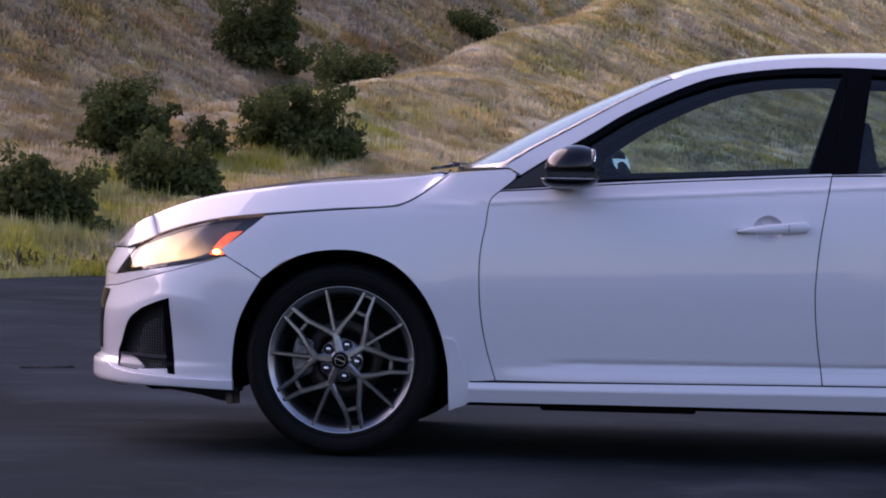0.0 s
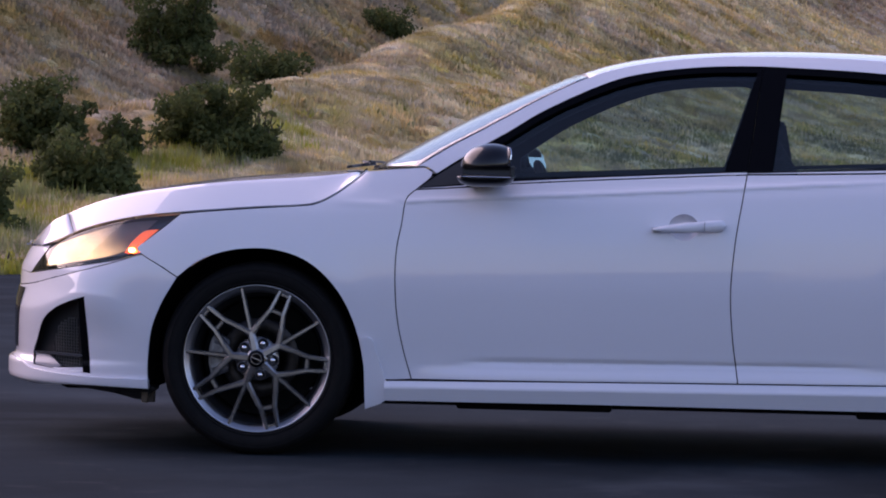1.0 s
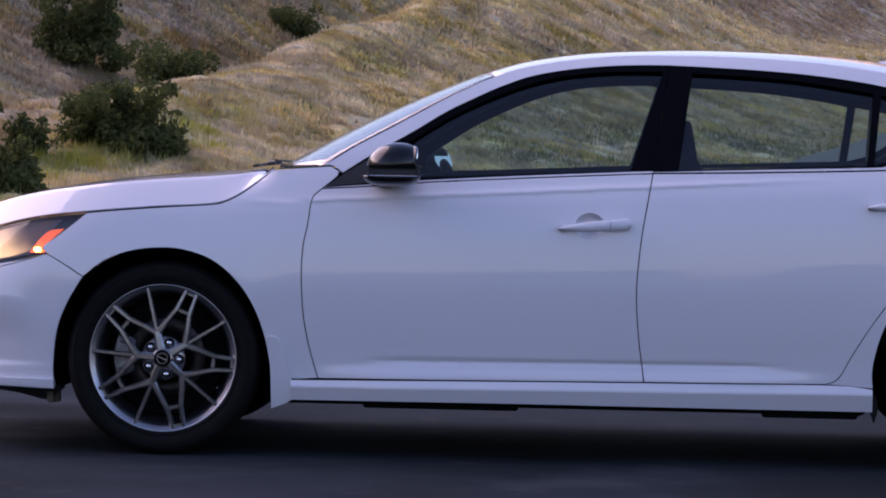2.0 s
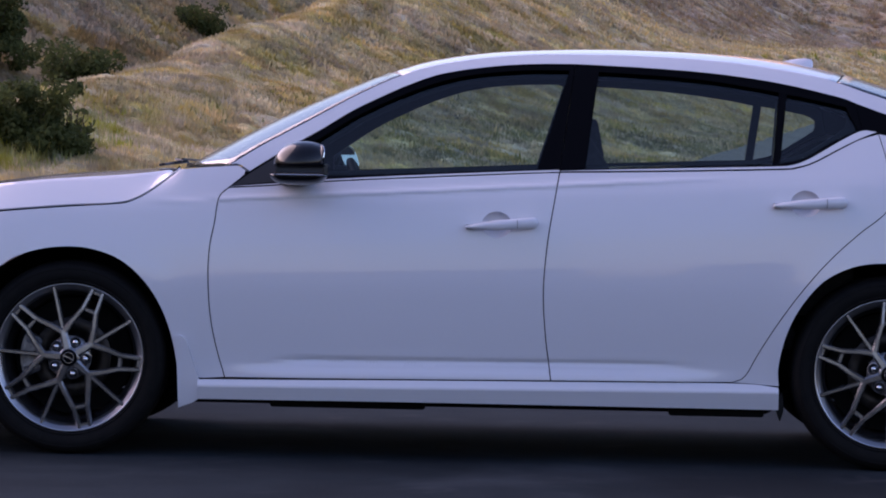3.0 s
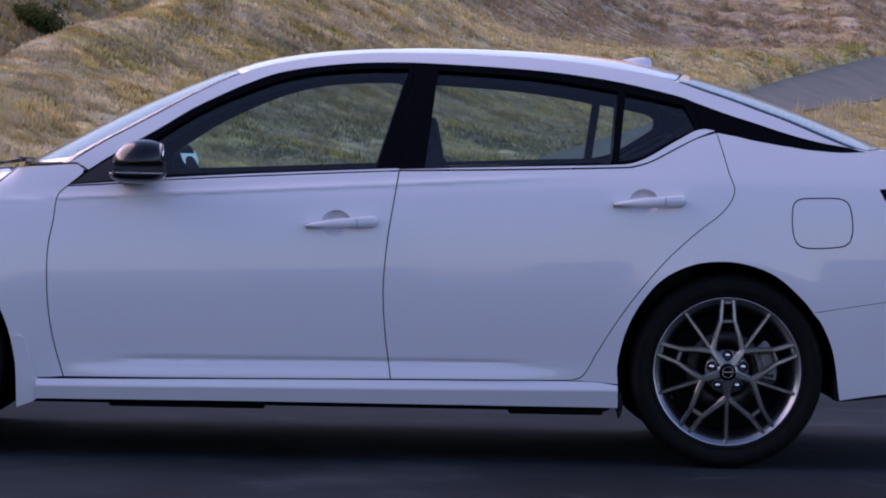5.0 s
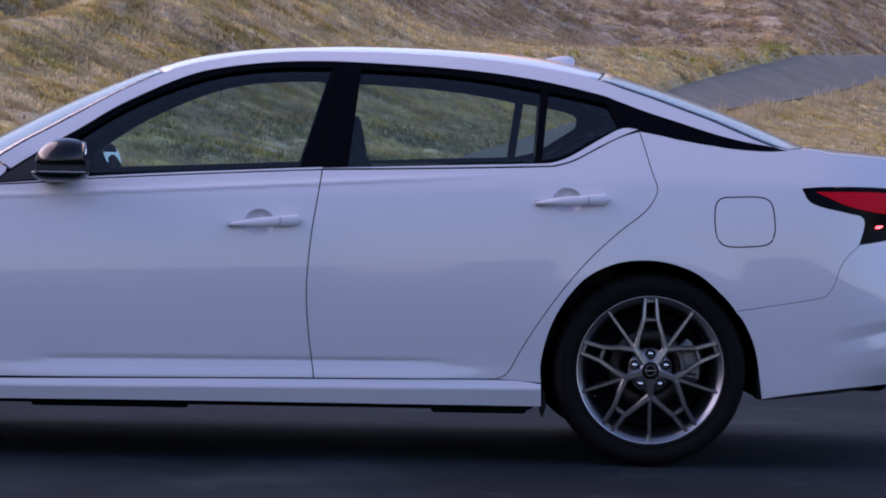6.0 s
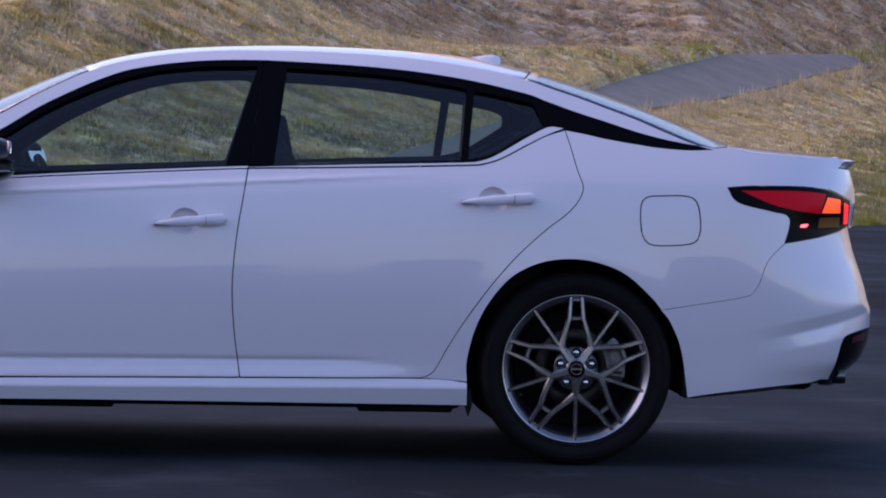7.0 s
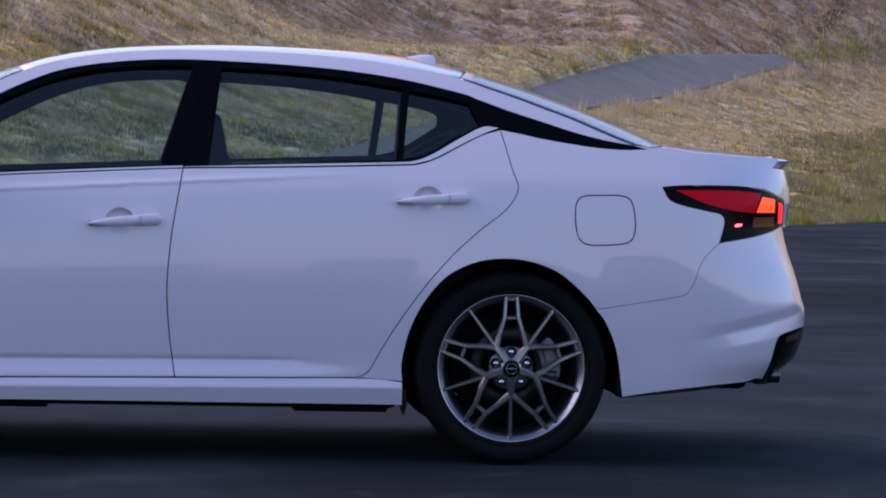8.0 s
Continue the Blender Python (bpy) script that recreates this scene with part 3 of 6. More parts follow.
def grass(name, count, seed, d_range, tall, mat, label, pick, power=1.0, blades=6, width=0.011, lean_by=0.75, u_most=1e3):
    """Tufts of bent blades as one mesh; pick(u, d) keeps a share of the places."""
    rng = np.random.default_rng(seed)
    bunch = count // 6
    d = d_range[0] + (d_range[1] - d_range[0]) * rng.random(bunch) ** power
    lo, hi = -26.5 + 1.226 * (d + 18.4), -20.0 + 3.83 * (d + 18.4)
    u = lo + (np.minimum(hi, u_most) - lo) * rng.random(bunch) ** 1.25
    keep = rng.random(bunch) < pick(u, d)
    tone = np.exp(rng.normal(0, 0.38, bunch))
    wide = 0.15 * (1 + 0.008 * np.maximum(0, u - 10)) * (0.6 + 0.8 * rng.random(bunch))
    rep = lambda a: np.repeat(a[keep], 6)
    u, d, tone, wide = rep(u), rep(d), rep(tone), rep(wide)
    off = rng.normal(0, 1, (2, len(u))) * wide
    u, d = u + off[0], np.maximum(d + off[1], 0.02)
    keep = ~((d > LANE_RIGHT(u) - 0.12) & (d < LANE_LEFT(u) + 0.08) & (u > 14) & (u < 132))
    u, d, tone = u[keep], d[keep], tone[keep]
    x, y = plan(u, d)
    z = height(x, y) - 0.05
    n = len(x)
    clump = 0.7 + 0.4 * (np.sin(3.1 * x + 1.3 * y) * np.sin(2.3 * y - 1.9 * x + 0.7) + np.sin(1.1 * x - 0.6 * y) ** 2)
    size = tall * tone * clump * (0.6 + 0.7 * rng.random(n)) * (1 + 0.010 * np.maximum(0, u - 30))
    vs = []
    for b in range(blades):
        a = rng.random(n) * 2 * np.pi
        lean = rng.normal(0, lean_by, n)
        h = size * (0.6 + 0.6 * rng.random(n))
        bx, by = x + rng.normal(0, 0.06, n), y + rng.normal(0, 0.06, n)
        w = width * (0.7 + 0.8 * rng.random(n)) * (1 + 0.010 * np.maximum(0, u - 20))
        cx, cy = np.cos(a), np.sin(a)
        root1 = np.stack([bx - w * cx, by - w * cy, z], 1)
        root2 = np.stack([bx + w * cx, by + w * cy, z], 1)
        tip = np.stack([bx - cy * np.sin(lean) * h, by + cx * np.sin(lean) * h, z + 0.05 + h * np.abs(np.cos(lean))], 1)
        vs.append(np.stack([root1, root2, tip], 1))
    v = np.concatenate(vs, 0).reshape(-1, 3)
    m = len(v) // 3
    me = bpy.data.meshes.new(name)
    me.vertices.add(len(v))
    me.vertices.foreach_set("co", v.ravel())
    me.loops.add(3 * m)
    me.loops.foreach_set("vertex_index", np.arange(3 * m, dtype=np.int32))
    me.polygons.add(m)
    me.polygons.foreach_set("loop_start", np.arange(0, 3 * m, 3, dtype=np.int32))
    me.update(calc_edges=True)
    return tagged(finish(name, me, mat, smooth=False), label, "grass", kind="stuff")


def swale_share(u, d):
    return np.exp(-((d - SWALE(u) - 0.05) / (0.36 + 0.26 * (1 - ease(0, 9, u)))) ** 2) * (1 - ease(14.5, 18, u))


def green_share(u, d):
    """Where the grass is still green: the swale behind the bank, and the strip along the lot."""
    corner = (1 - ease(0.4, 1.4, u)) * (1 - ease(1.2, 2.2, d))
    strip = (1 - ease(2.5, 7.0, d)) * ease(30, 44, u)
    clumps = ease(0.1, 0.6, np.sin(0.9 * u + 1.7 * d) * np.sin(2.1 * d - 0.7 * u + 1))
    verge = np.exp(-(((u - 108.5) / 4) ** 2) - ((d - LANE_LEFT(u) - 0.55) / 0.3) ** 2) + np.exp(-((d - 27.45 - 0.137 * (u - 134.7)) / 0.5) ** 2) * ease(127, 131, u) * (1 - ease(150, 165, u))
    return np.clip(0.95 * swale_share(u, d) + 0.9 * corner + strip * (0.35 + 0.6 * clumps) + 1.2 * verge, 0, 1)


def strip_end(u):
    """How far the weedy strip reaches up from the lot."""
    return 10.5 + 7.3 * ease(62, 98, u) + 0.10 * np.maximum(u - 98, 0.0)


def shelf_share(u, d):
    x, y = plan(u, d)
    reach, bearing = np.hypot(x, y + 13.3), np.degrees(np.arctan2(x, y + 13.3))
    gap = height(x, y) - 1.05 - (0.0290 + 0.00022 * bearing) * reach
    tufts = ease(-0.3, 0.5, np.sin(0.5 * u) * np.sin(0.33 * u + 2)) + ease(104, 110, u)
    return np.exp(-((gap + 0.08) / 0.05) ** 2) * ease(3.0, 4.5, bearing) * (y < hill_foot(x) - 1) * (d > LANE_LEFT(u) + 0.2) * np.clip(0.15 + 0.7 * tufts, 0, 1)


grass("dry_grass", 250000, 1, (0.1, 46), 0.040, DRY_GRASS, "dry tan hillside grass in tufts", lambda u, d: 1 - np.clip(0.85 * green_share(u, d) + 0.6 * (1 - ease(0.30 * strip_end(u), 0.72 * strip_end(u) + 0.23 * strip_end(u) * ease(62, 98, u), d)) * ease(30, 42, u), 0, 0.92), 1.4, 4, 0.030, 1.2)
grass("slope_grass", 140000, 12, (8, 20), 0.034, DRY_GRASS, "short dry grass on the slope above the gully", lambda u, d: 1 - green_share(u, d), 1.0, 4, 0.028, 1.2, 46.0)
grass("strip_grass", 300000, 13, (0.02, 21), 0.085, STRIP_GRASS, "green and tan weedy strip along the lot", lambda u, d: (1 - ease(strip_end(u) * (0.29 + 0.5 * ease(62, 98, u)), strip_end(u), d)) * ease(30, 42, u) * (0.35 + 0.65 * ease(0.0, 0.5, np.sin(0.9 * u + 1.7 * d) * np.sin(2.1 * d - 0.7 * u + 1))), 1.1, 5, 0.014, 0.9)
grass("slope_green", 50000, 21, (4.5, 9.5), 0.042, STRIP_GRASS, "greener grass in patches on the lower slope", lambda u, d: ease(-0.35, 0.35, np.sin(0.7 * u + 1.2 * d) * np.sin(1.5 * d - 0.5 * u + 1)) * ease(18, 24, u), 1.0, 4, 0.024, 1.1, 60.0)
grass("green_grass", 120000, 2, (0.02, 30), 0.080, GREEN_GRASS, "yellow-green grass in the swale and along the lot", lambda u, d: green_share(u, d) * (1 - 0.6 * ease(36, 44, u) * (d < 8)), 2.0, 5, 0.012, 0.9)
grass("swale_grass", 70000, 4, (0.3, 9.5), 0.085, GREEN_GRASS, "yellow-green grass in the gully's mouth", lambda u, d: swale_share(u, d), 1.2, 5, 0.012, 0.9, 22.0)
grass("verge_grass", 30000, 7, (22, 31), 0.10, GREEN_GRASS, "bright yellow-green grass beside the lane's end", lambda u, d: green_share(u, d) * (u > 95) * (u < 165), 1.0, 5, 0.014, 0.8)
grass("verge_straw", 30000, 31, (24, 34), 0.10, PALE_GRASS, "pale straw grass above the lane's far bend", lambda u, d: np.exp(-((d - 27.85 - 0.137 * (u - 134.7)) / 0.6) ** 2) * ease(129, 136, u) * (1 - ease(165, 180, u)), 1.0, 4, 0.014, 0.8, 180.0)
grass("shelf_grass", 60000, 23, (17, 29), 0.075, GREEN_GRASS, "yellow-green grass along the edge of the shelf", shelf_share, 1.0, 4, 0.022, 0.9, 120.0)
grass("lane_edge_grass", 60000, 9, (6, 27), 0.15, PALE_GRASS, "pale seeding grass along the lane's lower edge", lambda u, d: np.exp(-((d - LANE_RIGHT(u) + 0.5) / 0.6) ** 2) * (u > 40), 0.8, 4, 0.011, 0.7)
grass("bank_grass", 70000, 6, (0.3, 10), 0.062, PALE_GRASS, "pale straw grass on the bank before the gully", lambda u, d: np.exp(-((d - SWALE(u) + 0.7) / 0.45) ** 2) * ease(1, 3, u) * (1 - swale_share(u, d)), 1.0, 5, 0.010, 0.95, 24.0)
grass("seed_heads", 26000, 3, (0.3, 32), 0.075, PALE_GRASS, "pale seeding grass stems", lambda u, d: 0.9 * (1 - green_share(u, d)) * ease(-0.2, 0.7, np.sin(0.9 * u + 1.1 * d) * np.sin(0.37 * u - 0.8 * d)), 1.4, 4, 0.008, 0.7)

# ------------------------------------------------------------------ shrubs


def shrub(x, y, wide, tall, seed, label, leaf=0.027, count=3600, mat=None):
    """A shrub: bent stems from one root and a crown of separate leaves in uneven clumps."""
    rng = np.random.default_rng(seed)
    z0 = float(height(np.array([x]), np.array([y]))[0]) - 0.12
    ob = thing("shrub", label, "shrub", pose(x, y, z0), "hillside shrubs")
    tips = []
    bm = bmesh.new()
    for k in range(9):
        a = 2 * math.pi * (k + rng.random()) / 9
        reach = wide * 0.5 * (0.35 + 0.6 * rng.random())
        top = tall * (0.55 + 0.4 * rng.random())
        line = []
        for i in range(6):
            t = i / 5
            line.append(Vector((math.cos(a) * reach * t**1.3 + rng.normal(0, 0.02), math.sin(a) * reach * t**1.3 + rng.normal(0, 0.02), top * t)))
        tips += line[2:]
        rings = []
        for i, p in enumerate(line):
            r = 0.022 * (1 - 0.75 * i / 5)
            rings.append([bm.verts.new(p + Vector((r * math.cos(q * math.pi / 3), r * math.sin(q * math.pi / 3), 0))) for q in range(6)])
        for r0, r1 in zip(rings, rings[1:]):
            for q in range(6):
                bm.faces.new((r0[q], r0[(q + 1) % 6], r1[(q + 1) % 6], r1[q]))
    part("stem", bm, BARK, ob, "", True)
    clumps = [(*t, 0.10 * wide * (0.7 + 0.8 * rng.random())) for t in tips]
    for _ in range(70):
        a, s = rng.random() * 2 * math.pi, math.sqrt(rng.random())
        h = rng.random()
        r = wide * 0.5 * s * (1 - 0.35 * h * h)
        clumps.append((r * math.cos(a), r * math.sin(a) * 0.8, tall * (0.05 + 0.85 * h**1.15 * (1 - 0.55 * s * s)), (0.06 + 0.07 * rng.random()) * wide))
    c = np.array(clumps)
    pick = rng.integers(0, len(c), count)
    q = rng.normal(0, 1, (count, 3))
    q /= np.linalg.norm(q, axis=1)[:, None]
    p = c[pick, :3] + q * (c[pick, 3] * (0.55 + 0.55 * rng.random(count)))[:, None] * np.array([1, 1, 0.85])
    p[:, 2] = np.maximum(p[:, 2], 0.03)
    a = rng.normal(0, 1, (count, 3))
    a /= np.linalg.norm(a, axis=1)[:, None]
    b = np.cross(a, q + 0.3 * rng.normal(0, 1, (count, 3)))
    b /= np.linalg.norm(b, axis=1)[:, None] + 1e-9
    s = leaf * (0.6 + 0.8 * rng.random(count))[:, None]
    v = np.stack([p - a * s, p + b * s * 0.55, p + a * s, p - b * s * 0.55], 1).reshape(-1, 3)
    me = bpy.data.meshes.new("crown")
    me.from_pydata(v.tolist(), [], [(4 * i, 4 * i + 1, 4 * i + 2, 4 * i + 3) for i in range(count)])
    finish("crown", me, mat or LEAVES, ob, "dense small dark leaves", smooth=False)
    return ob


shrub(-7.86, 43.9, 1.70, 1.70, 11, "tall dark green shrub high on the dry slope", 0.040, 11000)
shrub(-7.08, 26.95, 1.20, 0.96, 12, "rounded dark green shrub beside the gully", 0.036, 8500)
shrub(-5.40, 29.1, 1.56, 0.93, 13, "broad dark green shrub with loose leafy tips", 0.036, 11500)
shrub(-6.03, 40.8, 1.74, 1.42, 14, "dark green shrub partly behind the grassy ridge", 0.040, 14000)
shrub(-6.60, 19.8, 1.22, 0.70, 15, "low spreading green shrub at the gully's foot", 0.034, 8500)
shrub(-6.02, 23.4, 1.36, 0.68, 16, "low spreading dark shrub below the others", 0.034, 9000)
shrub(-6.26, 27.6, 0.62, 0.56, 18, "small loose shrub between two larger ones", 0.036, 2200)
shrub(-5.22, 52.4, 1.30, 0.62, 17, "small flat shrub on the ridge's flank", 0.036, 3200)
shrub(-4.86, 30.0, 0.40, 0.62, 19, "loose leafy side shoot beside a broad shrub", 0.045, 260)
rng = np.random.default_rng(5)
for k in range(12):
    shrub(-6.25 + 0.07 * k + rng.normal(0, 0.08), 15.75 + 0.15 * rng.random() + 0.12 * k, 0.30, 0.20 + 0.12 * rng.random(), 30 + k, "yellow-flowered weed at the edge of the asphalt", 0.02, 260, WEED)


for k in range(34):
    wd = 0.5 + 11 * rng.random() ** 1.3
    wu = 43 + 2.6 * wd + 16 * rng.random()
    wx, wy = plan(wu, wd)
    size = 0.35 + 0.45 * rng.random()
    shrub(wx, wy, size, 0.14 + 0.16 * rng.random(), 60 + k, "low green weed clump in the dry strip", 0.045, 220, WEED if k % 3 else LEAVES)


for k in range(26):
    wd = 7.0 + 10.5 * rng.random()
    wu = 52 + 2.9 * wd + 9 * rng.random()
    wx, wy = plan(wu, wd)
    size = 0.5 + 0.6 * rng.random()
    shrub(wx, wy, size, 0.16 + 0.16 * rng.random(), 120 + k, "low green weed clump in the dry strip", 0.055, 220, WEED if k % 3 else LEAVES)


def scrub_line():
    """Low dark brush in a gully high on the slope."""
    rng = np.random.default_rng(8)
    n = 420
    s = rng.random(n)
    x, y = 34.8 + 6.2 * s + rng.normal(0, 0.12, n), 161.5 + 23.2 * s + rng.normal(0, 0.4, n)
    z = height(x, y)
    a = rng.random(n) * 2 * np.pi
    w, h = 0.10 * (0.5 + rng.random(n)), 0.14 * (0.5 + rng.random(n))
    v = np.stack([np.stack([x - w * np.cos(a), y - w * np.sin(a), z - 0.1], 1), np.stack([x + w * np.cos(a), y + w * np.sin(a), z - 0.1], 1),
                  np.stack([x + rng.normal(0, 0.1, n), y + rng.normal(0, 0.1, n), z + h], 1)], 1).reshape(-1, 3)
    me = bpy.data.meshes.new("brush")
    me.from_pydata(v.tolist(), [], [(3 * i, 3 * i + 1, 3 * i + 2) for i in range(n)])
    tagged(finish("brush", me, BRUSH, smooth=False), "low dark brush along a gully on the slope", "brush", kind="stuff")


scrub_line()


def crack():
    """A short ragged crack with a raised lip in the asphalt."""
    rng = np.random.default_rng(6)
    bm = bmesh.new()
    rows = []
    for i in range(15):
        q = i / 14
        x, y = -3.46 + 0.24 * q, 3.60 + 0.16 * q + rng.normal(0, 0.02)
        w = 0.030 * math.sin(math.pi * min(0.97, q + 0.03)) + 0.004
        rows.append([bm.verts.new((x, y - w, 0.0005)), bm.verts.new((x + rng.normal(0, 0.004), y, 0.006 + 0.005 * rng.random())), bm.verts.new((x, y + w, 0.0005))])
    for a, b in zip(rows, rows[1:]):
        for k in (0, 1):
            bm.faces.new((a[k], a[k + 1], b[k + 1], b[k]))
    me = bpy.data.meshes.new("crack_patch")
    bm.to_mesh(me)
    bm.free()
    tagged(finish("crack_patch", me, LINER), "short dark ragged crack in the asphalt", "crack", kind="structure")


crack()

# ------------------------------------------------------------------ the car
car = thing("car", "white sedan with gunmetal wheels and lit lamps on asphalt", "car", pose(0, -0.92, 0, 0, 0, -0.80) @ pose(0, 0.92, 0))
BOTH = (-1, 1)
ARCH_F = [(-1.79, 0.225), (-1.793, 0.304), (-1.78, 0.422), (-1.746, 0.515), (-1.69, 0.612), (-1.612, 0.672), (-1.517, 0.706), (-1.42, 0.717), (-1.335, 0.710),
          (-1.242, 0.677), (-1.162, 0.612), (-1.102, 0.526), (-1.061, 0.42), (-1.036, 0.29)]
ARCH_R = [(1.041, 0.205), (1.033, 0.354), (1.057, 0.462), (1.104, 0.56), (1.18, 0.649), (1.277, 0.699), (1.375, 0.714), (1.473, 0.704), (1.573, 0.665), (1.663, 0.588),
          (1.734, 0.501), (1.775, 0.404), (1.803, 0.241)]
HOOD_LINE = [(-1.688, 0.832), (-1.592, 0.842), (-1.434, 0.856), (-1.25, 0.870), (-1.207, 0.880), (-1.158, 0.905), (-1.10, 0.948), (-1.047, 0.992)]
GAP_A = [(-0.872, 0.932), (-0.904, 0.898), (-0.916, 0.812), (-0.93, 0.734), (-0.934, 0.637), (-0.926, 0.501), (-0.904, 0.384), (-0.873, 0.277)]
GAP_B = [(0.268, 1.006), (0.254, 0.918), (0.233, 0.782), (0.221, 0.645), (0.221, 0.548), (0.231, 0.432), (0.242, 0.355), (0.251, 0.289)]
GAP_C = [(1.366, 1.160), (1.385, 1.095), (1.406, 1.018), (1.424, 0.965), (1.410, 0.92), (1.37, 0.872), (1.294, 0.812), (1.199, 0.723), (1.114, 0.624), (1.029, 0.506),
         (0.963, 0.398), (0.930, 0.335), (0.907, 0.307), (0.872, 0.295)]
BELT_F = [(-0.872, 0.932), (-0.723, 0.942), (-0.548, 0.958), (-0.257, 0.977), (0.129, 0.999), (0.268, 1.006)]
BELT_R = [(0.268, 1.006), (0.632, 1.016), (1.02, 1.030), (1.08, 1.036), (1.14, 1.055), (1.23, 1.103), (1.30, 1.139), (1.366, 1.160)]
BLACK_TOP = [(-0.868, 0.934), (-0.803, 0.989), (-0.735, 1.034), (-0.657, 1.083), (-0.56, 1.14), (-0.462, 1.203), (-0.365, 1.254), (-0.268, 1.299), (-0.17, 1.336), (-0.073, 1.357),
             (0.025, 1.371), (0.123, 1.38), (0.22, 1.384), (0.318, 1.385)]
BLACK_TOP_R = [(0.318, 1.385), (0.439, 1.381), (0.638, 1.372), (0.837, 1.356), (1.036, 1.328), (1.235, 1.284), (1.29, 1.264)]
BLACK_TOP_C = [(1.29, 1.264), (1.403, 1.224), (1.503, 1.193), (1.604, 1.161), (1.704, 1.135), (1.80, 1.118), (1.90, 1.104)]
SEAM_TOP = [(-0.87, 1.013), (-0.758, 1.085), (-0.66, 1.14), (-0.562, 1.196), (-0.465, 1.252), (-0.367, 1.302), (-0.289, 1.336), (-0.156, 1.374), (-0.057, 1.392), (0.042, 1.405),
            (0.241, 1.418), (0.44, 1.419), (0.639, 1.413), (0.839, 1.399), (1.038, 1.373), (1.227, 1.337), (1.318, 1.307), (1.416, 1.275), (1.514, 1.239), (1.611, 1.204),
            (1.708, 1.163), (1.80, 1.126), (1.876, 1.104), (1.93, 1.102)]
rev = lambda pts: pts[::-1]

# -- front bumper, wing, doors, quarter, sill
LAMP_F_TOP = [(-2.180, 0.708), (-2.150, 0.722), (-2.071, 0.754), (-1.952, 0.790), (-1.833, 0.815), (-1.688, 0.831)]
LAMP_F_BACK = [(-1.688, 0.831), (-1.733, 0.793), (-1.792, 0.746), (-1.838, 0.711), (-1.818, 0.688)]
LAMP_F_LOW = [(-1.818, 0.688), (-1.93, 0.662), (-2.069, 0.638), (-2.18, 0.620), (-2.262, 0.606)]
INTAKE = outline([(-2.021, 0.537), (-2.085, 0.516), (-2.142, 0.489), (-2.191, 0.446), (-2.223, 0.371), (-2.242, 0.326), (-2.234, 0.284)],
                 [(-2.234, 0.284), (-2.12, 0.274), (-2.001, 0.266)], [(-2.001, 0.266), (-2.021, 0.537)], step=0.012)
TRIM_LOW = [(-1.818, 0.688), (-1.93, 0.655), (-2.03, 0.628), (-2.13, 0.602), (-2.24, 0.573), (-2.32, 0.560)]
nose = [(float(NOSE(z)) + 0.0004, z) for z in (0.554, 0.52, 0.48, 0.42, 0.36, 0.33, 0.30, 0.27, 0.25, 0.235, 0.222)]
bumper_f = outline([(-1.69, 0.612), (-1.756, 0.653), (-1.818, 0.688)], TRIM_LOW, [(-2.32, 0.560), nose[0]], nose,
                   [nose[-1], (-2.28, 0.214), (-2.068, 0.229), (-1.79, 0.225)], ARCH_F[:5])
front_bumper = panel("front_bumper", bumper_f, PAINT, car, "white front bumper with black corner intake", holes=(INTAKE,), sides=BOTH, step=0.013, width=front_width, lines=crease(INTAKE_CREST, -2.36, -1.85))[0]
brow = [(float(NOSE(z)) + 0.0004, z) for z in (0.615, 0.60, 0.58, 0.556)]
panel("lamp_trim", outline(LAMP_F_LOW, [(-2.262, 0.606), brow[0]], brow, [brow[-1], TRIM_LOW[-1]], rev(TRIM_LOW)), PAINT, car, sides=BOTH, step=0.014, gap=0.0012)
tip = [(float(NOSE(z)) + 0.0004, z) for z in (0.694, 0.67, 0.64, 0.614)]
panel("nose_corner", outline([(-2.180, 0.708), (-2.23, 0.701), tip[0]], tip, [tip[-1], (-2.262, 0.606)], [(-2.262, 0.606), (-2.180, 0.708)], step=0.012), PAINT, car, sides=BOTH, step=0.014, gap=0.0012)
GRILLE_Z = (0.552, 0.52, 0.48, 0.44, 0.40, 0.36, 0.335)
panel("grille_surround", outline([(float(NOSE(z)) + 0.0006, z) for z in GRILLE_Z], [(float(NOSE(0.335)) + 0.0006, 0.335), (-2.332, 0.335)], [(-2.332, 0.335), (-2.322, 0.42), (-2.306, 0.50), (-2.290, 0.552)], [(-2.290, 0.552), (float(NOSE(0.552)) + 0.0006, 0.552)], step=0.01),
      GLOSS_BLACK, front_bumper, "black grille surround", off=0.007, width=front_width, gap=0.0, sides=BOTH, step=0.01)
fender = outline(HOOD_LINE, [(-1.047, 0.992), (-0.95, 1.002), (-0.845, 1.010)], [(-0.845, 1.010), (-0.815, 0.985), (-0.872, 0.932)], GAP_A, [(-0.873, 0.277), (-0.966, 0.273), (-1.036, 0.29)],
                 rev(ARCH_F[4:]), [(-1.69, 0.612), (-1.756, 0.653), (-1.818, 0.688)], rev(LAMP_F_BACK))
front_fender = panel("front_fender", fender, PAINT, car, sides=BOTH, step=0.015)[0]


def ellipse(x, z, a, b, n=24):
    return np.array([(x + a * math.cos(2 * math.pi * k / n), z + b * math.sin(2 * math.pi * k / n)) for k in range(n)])


